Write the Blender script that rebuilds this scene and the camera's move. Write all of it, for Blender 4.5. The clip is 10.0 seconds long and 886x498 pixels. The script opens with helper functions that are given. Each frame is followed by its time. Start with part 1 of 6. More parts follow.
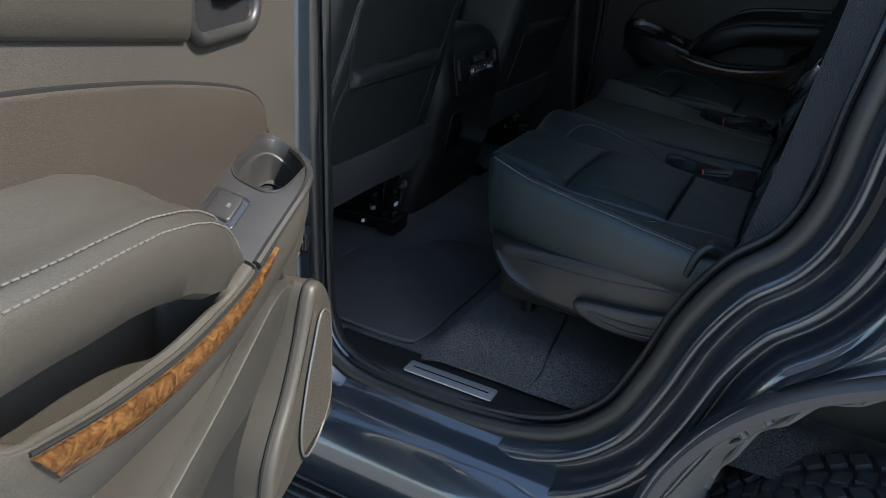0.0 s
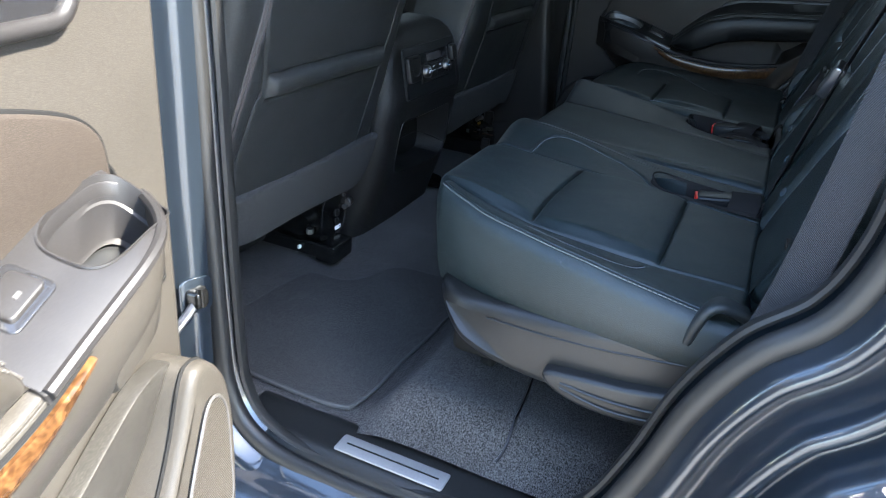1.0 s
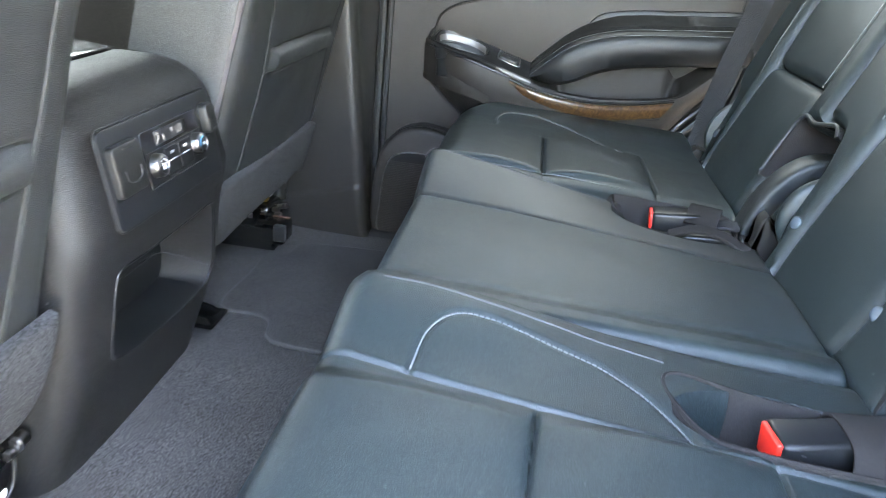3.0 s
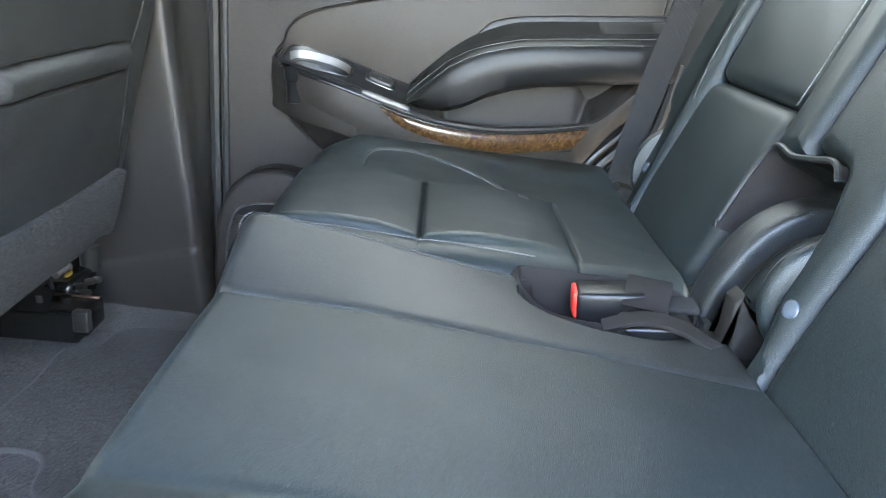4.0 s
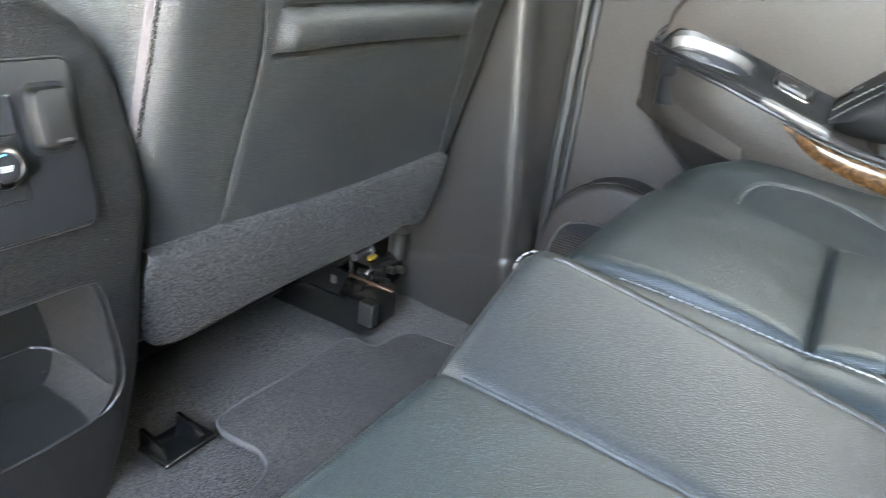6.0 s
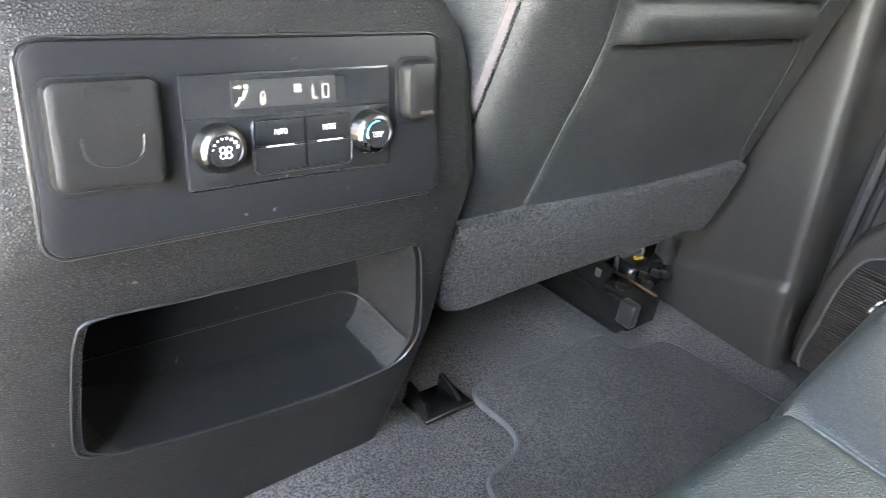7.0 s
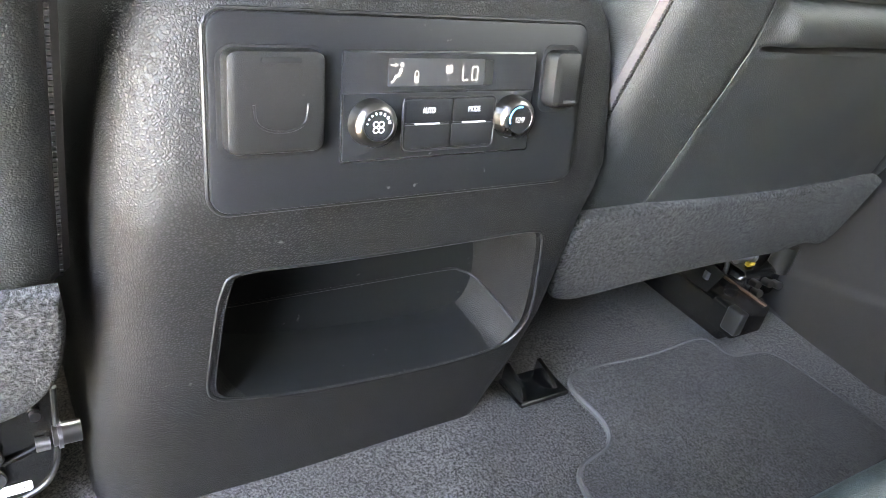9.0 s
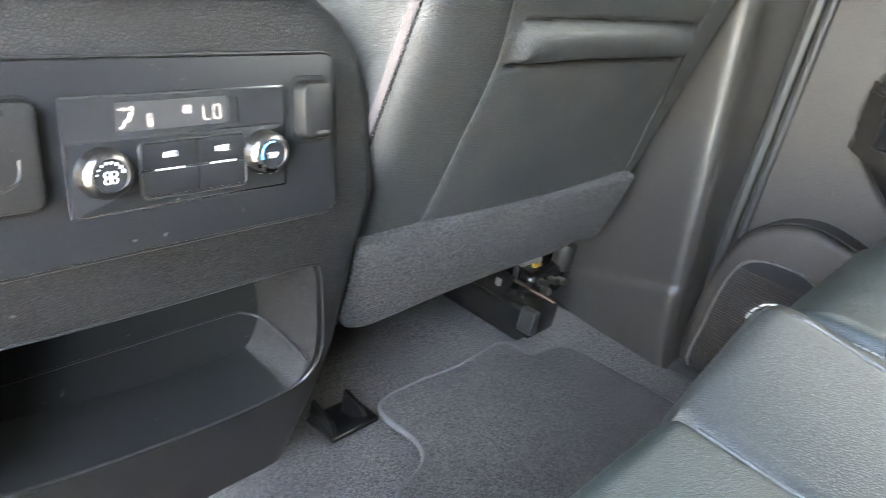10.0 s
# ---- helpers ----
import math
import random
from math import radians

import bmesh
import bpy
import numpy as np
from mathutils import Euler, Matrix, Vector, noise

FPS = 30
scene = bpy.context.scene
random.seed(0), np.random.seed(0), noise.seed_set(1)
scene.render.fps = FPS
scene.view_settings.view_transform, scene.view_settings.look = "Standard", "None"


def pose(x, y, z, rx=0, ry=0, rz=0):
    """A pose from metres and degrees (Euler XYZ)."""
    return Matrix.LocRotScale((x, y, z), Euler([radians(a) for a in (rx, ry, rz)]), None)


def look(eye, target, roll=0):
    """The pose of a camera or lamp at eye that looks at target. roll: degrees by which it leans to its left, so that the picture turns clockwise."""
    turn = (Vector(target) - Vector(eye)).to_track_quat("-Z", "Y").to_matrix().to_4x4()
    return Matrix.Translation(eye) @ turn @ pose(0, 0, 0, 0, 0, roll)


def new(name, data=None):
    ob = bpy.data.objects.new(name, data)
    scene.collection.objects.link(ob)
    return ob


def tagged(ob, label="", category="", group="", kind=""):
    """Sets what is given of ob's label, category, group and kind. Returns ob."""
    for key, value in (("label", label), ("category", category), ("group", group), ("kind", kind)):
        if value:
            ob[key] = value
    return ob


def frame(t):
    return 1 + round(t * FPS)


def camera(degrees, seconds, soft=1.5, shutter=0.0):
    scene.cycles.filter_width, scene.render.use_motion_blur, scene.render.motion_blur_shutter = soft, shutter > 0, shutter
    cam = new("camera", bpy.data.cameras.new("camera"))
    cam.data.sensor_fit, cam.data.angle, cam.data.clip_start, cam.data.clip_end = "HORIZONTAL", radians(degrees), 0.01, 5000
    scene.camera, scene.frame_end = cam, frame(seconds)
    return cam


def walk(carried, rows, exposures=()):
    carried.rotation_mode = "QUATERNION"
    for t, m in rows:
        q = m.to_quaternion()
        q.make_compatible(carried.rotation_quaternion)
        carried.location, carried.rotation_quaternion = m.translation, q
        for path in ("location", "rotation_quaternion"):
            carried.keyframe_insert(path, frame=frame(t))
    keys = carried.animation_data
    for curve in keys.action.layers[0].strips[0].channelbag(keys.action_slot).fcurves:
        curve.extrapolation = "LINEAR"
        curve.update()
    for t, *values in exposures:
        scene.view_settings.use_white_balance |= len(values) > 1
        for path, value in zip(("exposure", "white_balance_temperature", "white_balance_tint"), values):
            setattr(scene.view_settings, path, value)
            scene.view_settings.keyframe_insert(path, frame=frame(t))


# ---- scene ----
cam = camera(62.2, 10.0, soft=0.7, shutter=0.25)
PATH = [
    (0, (0.808, -1.867, 0.81), (0.044, -0.225, -0.039), 4.9),
    (0.5, (0.774, -1.747, 0.795), (0.033, -0.1, -0.065), 5.1),
    (1, (0.731, -1.594, 0.776), (0.038, 0.074, -0.085), 5.3),
    (1.5, (0.638, -1.44, 0.745), (0.043, 0.269, -0.108), 5.5),
    (2, (0.53, -1.262, 0.727), (0.079, 0.497, -0.111), 5.5),
    (2.5, (0.459, -1.036, 0.714), (0.157, 0.763, -0.107), 5.7),
    (3, (0.428, -0.837, 0.697), (0.259, 0.993, -0.091), 6.0),
    (3.2, (0.424, -0.754, 0.687), (0.314, 1.086, -0.09), 5.7),
    (4.3, (0.503, -0.381, 0.628), (0.571, 1.501, -0.044), 5.6),
    (4.5, (0.516, -0.331, 0.622), (0.551, 1.557, -0.037), 5.6),
    (5, (0.521, -0.233, 0.599), (0.39, 1.65, -0.063), 6.1),
    (5.5, (0.487, -0.173, 0.594), (0.024, 1.638, -0.118), 6.7),
    (6, (0.449, -0.18, 0.579), (-0.397, 1.449, -0.213), 7.8),
    (6.2, (0.434, -0.187, 0.576), (-0.542, 1.353, -0.247), 8.1),
    (7.3, (0.38, -0.232, 0.576), (-0.945, 0.93, -0.369), 10.3),
    (7.5, (0.378, -0.238, 0.578), (-0.975, 0.878, -0.384), 10.5),
    (8, (0.376, -0.247, 0.582), (-1.021, 0.783, -0.412), 11.1),
    (8.5, (0.375, -0.249, 0.579), (-1.026, 0.76, -0.43), 11.7),
    (9, (0.376, -0.25, 0.578), (-1.002, 0.797, -0.426), 12.1),
    (9.5, (0.379, -0.242, 0.579), (-0.925, 0.94, -0.37), 12.4),
    (10, (0.387, -0.219, 0.584), (-0.714, 1.215, -0.271), 11.8),
]
# the phone fades in, then opens up as it leaves the sunlit door
LIGHT = [(0.0, 2.78, 6400, 6), (0.2, 3.73, 6400, 7), (0.4, 4.27, 6350, 7), (1.0, 4.71, 6350, 8), (1.5, 5.19, 6600, 9), (2.0, 5.96, 7250, 11), (2.5, 7.13, 7950, 13), (3.2, 7.59, 7900, 13), (4.5, 7.99, 8100, 14), (5.5, 8.29, 8600, 15), (6.2, 8.41, 8700, 15), (7.3, 8.35, 9000, 16), (9.3, 8.35, 9000, 16), (10.0, 8.54, 8900, 15)]
walk(cam, [(t, look(eye, target, roll)) for t, eye, target, roll in PATH], LIGHT)


# ---- light ----
world = bpy.data.worlds.new("sky")
scene.world = world
world.use_nodes = True
wn = world.node_tree.nodes
sky = wn.new("ShaderNodeTexSky")
sky.sky_type = "NISHITA"
sky.sun_disc = False
SUN_DIR = Vector((0.82, 0.13, 1.0)).normalized()
sky.sun_elevation = math.asin(SUN_DIR.z)
sky.sun_rotation = math.atan2(SUN_DIR.x, SUN_DIR.y)
world.node_tree.links.new(sky.outputs[0], wn["Background"].inputs[0])
wn["Background"].inputs[1].default_value = 0.115
sun = new("sun", bpy.data.lights.new("sun", "SUN"))
sun.data.energy = 2.75
sun.data.angle = radians(0.5)
sun.data.color = (1.0, 0.93, 0.82)
sun.matrix_world = look(SUN_DIR * 20, (0, 0, 0))


def window_light(name, eye, target, width, height, watts, colour=(0.66, 0.85, 1.0)):
    """Daylight of a window's size, in the window's opening."""
    o = new(name, bpy.data.lights.new(name, "AREA"))
    o.data.shape, o.data.size, o.data.size_y, o.data.energy, o.data.color = "RECTANGLE", width, height, watts, colour
    o.matrix_world = look(eye, target)
    return o


# Added area lamps stand in for sky light that the opaque panes stop.
window_light("windscreen_light", (-1.05, 0.0, 0.98), (0.4, 0.0, 0.45), 1.2, 0.45, 0.28)
window_light("far_door_window_light", (0.48, 0.775, 0.93), (0.40, -0.2, 0.30), 0.66, 0.30, 0.050)
window_light("far_front_window_light", (-0.55, 0.775, 0.93), (0.0, -0.2, 0.40), 0.8, 0.30, 0.09)
window_light("near_front_window_light", (-0.55, -0.775, 0.93), (0.0, 0.2, 0.40), 0.8, 0.30, 0.09)
window_light("tailgate_light", (2.15, 0.0, 0.98), (0.5, 0.0, 0.5), 1.1, 0.4, 0.55)

# ---- materials ----
def nodes_of(name, base, rough, metal=0.0, spec=0.5):
    m = bpy.data.materials.new(name)
    m.use_nodes = True
    nt = m.node_tree
    b = nt.nodes["Principled BSDF"]
    b.inputs["Base Color"].default_value = (*base, 1)
    b.inputs["Roughness"].default_value = rough
    b.inputs["Metallic"].default_value = metal
    b.inputs["Specular IOR Level"].default_value = spec
    return m, nt, b


def tex(nt, kind, scale, **kw):
    co = nt.nodes.new("ShaderNodeTexCoord")
    t = nt.nodes.new(kind)
    t.inputs["Scale"].default_value = scale
    for k, v in kw.items():
        t.inputs[k].default_value = v
    nt.links.new(co.outputs["Object"], t.inputs["Vector"])
    return t


def tint(nt, b, base, factor_socket, amount, other=None):
    """Varies the base colour between two near tones by a texture."""
    mx = nt.nodes.new("ShaderNodeMix")
    mx.data_type = "RGBA"
    lo = tuple(c * (1 - amount) for c in base)
    hi = other if other else tuple(c * (1 + amount) for c in base)
    mx.inputs[6].default_value = (*lo, 1)
    mx.inputs[7].default_value = (*hi, 1)
    nt.links.new(factor_socket, mx.inputs[0])
    nt.links.new(mx.outputs[2], b.inputs["Base Color"])
    return mx


def bump(nt, b, socket, dist, strength=1.0, below=None):
    bp = nt.nodes.new("ShaderNodeBump")
    bp.inputs["Strength"].default_value = strength
    bp.inputs["Distance"].default_value = dist
    nt.links.new(socket, bp.inputs["Height"])
    if below:
        nt.links.new(below.outputs[0], bp.inputs["Normal"])
    nt.links.new(bp.outputs[0], b.inputs["Normal"])
    return bp


def rough_vary(nt, b, socket, lo, hi):
    r = nt.nodes.new("ShaderNodeMapRange")
    r.inputs[3].default_value, r.inputs[4].default_value = lo, hi
    nt.links.new(socket, r.inputs[0])
    nt.links.new(r.outputs[0], b.inputs["Roughness"])


def grained(name, base, rough, grain, depth, spec=0.5, mottle=0.15, crack=0.5, dust=0.0):
    """Pebbled leather or moulded plastic: fine cells with darker creases, a broad unevenness, a little lint."""
    m, nt, b = nodes_of(name, base, rough, spec=spec)
    v = tex(nt, "ShaderNodeTexVoronoi", grain)
    v.feature = "DISTANCE_TO_EDGE"
    cell = nt.nodes.new("ShaderNodeMapRange")
    cell.inputs[1].default_value, cell.inputs[2].default_value = 0.0, 0.42
    nt.links.new(v.outputs["Distance"], cell.inputs[0])
    n = tex(nt, "ShaderNodeTexNoise", 9.0, Detail=5.0)
    mx = tint(nt, b, base, n.outputs[0], mottle)
    shade = nt.nodes.new("ShaderNodeMapRange")
    shade.inputs[3].default_value, shade.inputs[4].default_value = 1.0 - crack, 1.0 + 0.35 * crack
    nt.links.new(cell.outputs[0], shade.inputs[0])
    creased = nt.nodes.new("ShaderNodeMix")
    creased.data_type, creased.blend_type = "RGBA", "MULTIPLY"
    creased.inputs[0].default_value = 1.0
    nt.links.new(mx.outputs[2], creased.inputs[6])
    nt.links.new(shade.outputs[0], creased.inputs[7])
    nt.links.new(creased.outputs[2], b.inputs["Base Color"])
    if dust:
        d = tex(nt, "ShaderNodeTexNoise", 130.0, Detail=2.0)
        spot = nt.nodes.new("ShaderNodeMapRange")
        spot.inputs[1].default_value, spot.inputs[2].default_value, spot.inputs[4].default_value = 0.735, 0.78, dust
        nt.links.new(d.outputs[0], spot.inputs[0])
        lint = nt.nodes.new("ShaderNodeMix")
        lint.data_type = "RGBA"
        lint.inputs[7].default_value = (0.30, 0.29, 0.27, 1)
        nt.links.new(spot.outputs[0], lint.inputs[0])
        nt.links.new(creased.outputs[2], lint.inputs[6])
        nt.links.new(lint.outputs[2], b.inputs["Base Color"])
    rough_vary(nt, b, n.outputs[0], rough - 0.07, rough + 0.09)
    w = tex(nt, "ShaderNodeTexNoise", 22.0, Detail=3.0)
    b1 = bump(nt, b, w.outputs[0], 0.002, 0.10)
    bump(nt, b, cell.outputs[0], depth, 0.8, b1)
    return m


def fuzzy(name, base, grain, depth, mottle=0.5, sheen=0.25):
    m, nt, b = nodes_of(name, base, 0.95, spec=0.15)
    n = tex(nt, "ShaderNodeTexNoise", grain, Detail=4.0, Roughness=0.7)
    big = tex(nt, "ShaderNodeTexNoise", 7.0, Detail=4.0)
    c = nt.nodes.new("ShaderNodeMapRange")
    c.inputs[1].default_value, c.inputs[2].default_value = 0.40, 0.62
    nt.links.new(n.outputs[0], c.inputs[0])
    mx = tint(nt, b, base, c.outputs[0], mottle)
    m2 = nt.nodes.new("ShaderNodeMix")
    m2.data_type, m2.blend_type = "RGBA", "MULTIPLY"
    m2.inputs[0].default_value = 0.70
    nt.links.new(mx.outputs[2], m2.inputs[6])
    nt.links.new(big.outputs[0], m2.inputs[7])
    nt.links.new(m2.outputs[2], b.inputs["Base Color"])
    b.inputs["Sheen Weight"].default_value = sheen
    b.inputs["Sheen Roughness"].default_value = 0.5
    bump(nt, b, n.outputs[0], depth, 1.0)
    return m


LEATHER = grained("black_leather", (0.0165, 0.0246, 0.0260), 0.38, 620, 0.00022, spec=0.30, crack=0.65, dust=0.12)
LEATHER_STRIP = grained("black_leather_coarse", (0.0200, 0.0232, 0.0244), 0.40, 560, 0.00022, spec=0.32, crack=0.65, dust=0.12)
BACKING = grained("black_vinyl_seat_back", (0.0270, 0.0284, 0.0284), 0.39, 560, 0.00038, spec=0.4, crack=0.65, dust=0.1)
PLASTIC = grained("grained_black_plastic", (0.0185, 0.0178, 0.0174), 0.45, 480, 0.00040, spec=0.24, crack=0.90, dust=0.25)
SHELL = grained("dark_grey_shell_plastic", (0.0125, 0.0128, 0.013), 0.40, 700, 0.00006, spec=0.32)
# Darker copy for the far armrest; shade is put into its base colour.
ARMREST = grained("shade_dark_armrest_leather", (0.0105, 0.0108, 0.0110), 0.36, 560, 0.00020, spec=0.28, crack=0.6)
# Door trim in two tones: darker for the shaded door, lighter for sunlit.
TRIM = grained("shaded_door_trim", (0.0268, 0.0232, 0.0208), 0.48, 480, 0.00018, spec=0.18, crack=0.7)
TRIM_SUN = grained("sunlit_door_trim", (0.0355, 0.0320, 0.0275), 0.44, 520, 0.00009, spec=0.25, crack=0.45)
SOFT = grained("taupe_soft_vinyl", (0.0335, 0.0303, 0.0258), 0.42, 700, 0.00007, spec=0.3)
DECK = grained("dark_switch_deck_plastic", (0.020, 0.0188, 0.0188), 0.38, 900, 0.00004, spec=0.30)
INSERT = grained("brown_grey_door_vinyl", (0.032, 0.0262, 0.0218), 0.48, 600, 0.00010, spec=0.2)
PILLAR = grained("pillar_cover_plastic", (0.0185, 0.0172, 0.0162), 0.42, 600, 0.00012, spec=0.24)
COVER = grained("outlet_cover_plastic", (0.014, 0.0138, 0.0135), 0.38, 1000, 0.00010, spec=0.27, crack=0.7, dust=0.2)
PANEL = grained("matte_black_panel", (0.0105, 0.011, 0.012), 0.34, 900, 0.00004, spec=0.20, dust=0.25)
CARPET = fuzzy("charcoal_carpet", (0.076, 0.071, 0.068), 430, 0.004, 0.88, 0.05)
MATTING = fuzzy("charcoal_floor_mat_pile", (0.054, 0.051, 0.049), 460, 0.004, 0.80, 0.05)
FELT = fuzzy("grey_felt_flap", (0.039, 0.0385, 0.038), 330, 0.006, 0.97, 0.05)


def simple(name, base, rough, metal=0.0, spec=0.5, scale=30.0, amount=0.2, dist=0.0005):
    m, nt, b = nodes_of(name, base, rough, metal, spec)
    n = tex(nt, "ShaderNodeTexNoise", scale, Detail=6.0)
    tint(nt, b, base, n.outputs[0], amount)
    rough_vary(nt, b, n.outputs[0], max(0.02, rough - 0.06), rough + 0.08)
    bump(nt, b, n.outputs[0], dist, 0.3)
    return m


RUBBER = simple("black_rubber_seal", (0.008, 0.008, 0.008), 0.46, 0.0, 0.4)
# Paler grey that stands in for reflections on the far deck and cup.
REFLECTION_GREY = simple("reflection_grey_plastic", (0.060, 0.057, 0.054), 0.34, 0.0, 0.5, dist=0.0001)
SILVER = simple("silver_plastic", (0.042, 0.040, 0.039), 0.36, 0.0, 0.7, dist=0.0001)
PEBBLE = grained("pebbled_door_vinyl", (0.030, 0.028, 0.025), 0.42, 420, 0.00014, spec=0.3, crack=0.7)
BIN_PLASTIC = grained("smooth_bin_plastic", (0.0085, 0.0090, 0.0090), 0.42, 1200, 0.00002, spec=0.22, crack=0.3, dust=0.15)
GLOSS = simple("gloss_black_plastic", (0.012, 0.012, 0.013), 0.12, dist=0.0001)
CHROME = simple("satin_chrome", (0.62, 0.60, 0.57), 0.22, 1.0, dist=0.0001, amount=0.05)
STEEL = simple("brushed_steel", (0.24, 0.24, 0.25), 0.35, 1.0, scale=200)
BINDING = simple("grey_edge_binding", (0.038, 0.037, 0.037), 0.85, scale=700, amount=0.5, dist=0.001)
BLACK_STEEL = simple("black_painted_steel", (0.004, 0.004, 0.004), 0.22, 0.0, 0.3, dist=0.002)
PLATE = simple("brushed_sill_metal", (0.19, 0.19, 0.195), 0.42, 0.35, scale=300)
STITCH = simple("grey_thread", (0.085, 0.089, 0.089), 0.8, scale=900)
KNOB = simple("graphite_metal", (0.17, 0.163, 0.157), 0.28, 1.0, dist=0.0001, amount=0.05)
RED = simple("red_buckle_button", (0.62, 0.02, 0.012), 0.4)
WHITE = simple("white_paper_label", (0.75, 0.75, 0.74), 0.6)
BLUEDOT = simple("blue_grey_snap_button", (0.032, 0.045, 0.058), 0.4)
COPPER = simple("worn_coppery_steel", (0.11, 0.062, 0.042), 0.4, 0.8)
YELLOW = simple("yellow_plastic_clip", (0.34, 0.20, 0.02), 0.4)
TAN_THREAD = simple("tan_thread", (0.060, 0.055, 0.048), 0.8, scale=900)
ZIP = simple("brown_grey_zip_tape", (0.050, 0.042, 0.042), 0.8, scale=500, amount=0.4, dist=0.001)
OPAQUE_PANE = simple("opaque_dark_pane", (0.01, 0.012, 0.012), 0.05, dist=0.0)
# Near-black for gaps and black parts; also stands in for shade in hollows.
DARK = simple("black_parts_and_shade", (0.007, 0.007, 0.007), 0.8, 0.0, 0.12)
HEADLINER = fuzzy("dark_grey_headliner", (0.055, 0.053, 0.050), 500, 0.001, 0.1)
ASPHALT = simple("grey_concrete", (0.22, 0.21, 0.195), 0.9, scale=120, amount=0.4, dist=0.004)
TYRE = simple("tyre_rubber", (0.020, 0.020, 0.021), 0.75, scale=60, amount=0.4, dist=0.002)
FLARE = simple("dark_grey_arch_lip", (0.022, 0.022, 0.024), 0.42, 0.0, 0.3)
LINER = simple("dirty_arch_liner", (0.040, 0.038, 0.035), 0.8, scale=18, amount=0.6, dist=0.006)
CLOTH = fuzzy("dark_grey_pouch_cloth", (0.025, 0.022, 0.0215), 900, 0.0006, 0.35, 0.0)
STRAP = simple("off_white_strap", (0.13, 0.13, 0.125), 0.7)

PAINT, _nt, _b = nodes_of("dark_blue_metallic_paint", (0.015, 0.021, 0.029), 0.28, 0.5)
_b.inputs["Coat Weight"].default_value = 1.0
_b.inputs["Coat Roughness"].default_value = 0.02
_f = tex(_nt, "ShaderNodeTexVoronoi", 2500)
_n = tex(_nt, "ShaderNodeTexNoise", 4.0, Detail=6.0)
rough_vary(_nt, _b, _n.outputs[0], 0.22, 0.40)
bump(_nt, _b, _f.outputs["Distance"], 0.00006, 0.4)


def wood_material():
    m, nt, b = nodes_of("polished_burl_wood", (0.2, 0.08, 0.03), 0.14, spec=0.16)
    n = tex(nt, "ShaderNodeTexNoise", 55.0, Detail=10.0, Distortion=2.4, Roughness=0.62)
    w = tex(nt, "ShaderNodeTexWave", 30.0, Distortion=14.0, Detail=5.0)
    w.inputs["Detail Scale"].default_value = 1.6
    mx = nt.nodes.new("ShaderNodeMix")
    mx.inputs[0].default_value = 0.07
    nt.links.new(n.outputs[0], mx.inputs[2])
    nt.links.new(w.outputs[1], mx.inputs[3])
    r = nt.nodes.new("ShaderNodeValToRGB")
    r.color_ramp.elements[0].position, r.color_ramp.elements[0].color = 0.30, (0.014, 0.0066, 0.003, 1)
    r.color_ramp.elements[1].position, r.color_ramp.elements[1].color = 0.70, (0.092, 0.047, 0.018, 1)
    e = r.color_ramp.elements.new(0.5)
    e.color = (0.042, 0.020, 0.008, 1)
    nt.links.new(mx.outputs[0], r.inputs[0])
    nt.links.new(r.outputs[0], b.inputs["Base Color"])
    b.inputs["Coat Weight"].default_value = 0.08
    b.inputs["Coat Roughness"].default_value = 0.12
    return m


WOOD = wood_material()


def webbing_material():
    m, nt, b = nodes_of("woven_belt_webbing", (0.024, 0.0235, 0.0245), 0.75, spec=0.3)
    w = tex(nt, "ShaderNodeTexWave", 420.0, Distortion=0.4)
    w.bands_direction = "DIAGONAL"
    tint(nt, b, (0.024, 0.0235, 0.0245), w.outputs[1], 0.6)
    bump(nt, b, w.outputs[1], 0.0008, 1.0)
    return m


WEBBING = webbing_material()


def glow_material(name, colour, strength):
    m, nt, b = nodes_of(name, (0.02, 0.02, 0.02), 0.3)
    b.inputs["Emission Color"].default_value = (*colour, 1)
    b.inputs["Emission Strength"].default_value = strength
    return m


SCREEN = glow_material("lit_grey_screen", (0.42, 0.50, 0.80), 0.00011)
GLYPH = glow_material("white_display_glyphs", (0.80, 0.88, 1.0), 0.0048)
PRINT = simple("white_printed_marks", (0.5, 0.5, 0.5), 0.6)
BLUEMARK = simple("blue_printed_arc", (0.05, 0.30, 0.55), 0.5)

# ---- building helpers ----
def thing(name, at, label, category, group="", kind=""):
    e = new(name)
    e.empty_display_size = 0.05
    e.location = at
    return tagged(e, label, category, group, kind)


def mesh_of(verts, faces, smooth=True, flip=False):
    me = bpy.data.meshes.new("part")
    if flip:
        faces = [tuple(reversed(f)) for f in faces]
    me.from_pydata([tuple(v) for v in verts], [], faces)
    me.validate()
    if smooth:
        me.polygons.foreach_set("use_smooth", [True] * len(me.polygons))
    me.update()
    return me


def part(name, data, material, parent=None, label="", kind="", sharp=40):
    """Links a bmesh or a mesh as one mesh object under a thing or a part."""
    if isinstance(data, bmesh.types.BMesh):
        bmesh.ops.recalc_face_normals(data, faces=data.faces)
        me = bpy.data.meshes.new(name)
        data.to_mesh(me)
        data.free()
        me.polygons.foreach_set("use_smooth", [True] * len(me.polygons))
    else:
        me = data
    if sharp:
        me.set_sharp_from_angle(angle=radians(sharp))
    me.materials.append(material)
    ob = new(name, me)
    if parent:
        ob.parent = parent
        ob.matrix_parent_inverse = Matrix.Translation(-parent.location)
    return tagged(ob, label, "", "", kind)


def setting(name, data, material, label, category):
    ob = part(name, data, material)
    return tagged(ob, label, category, "", "structure")


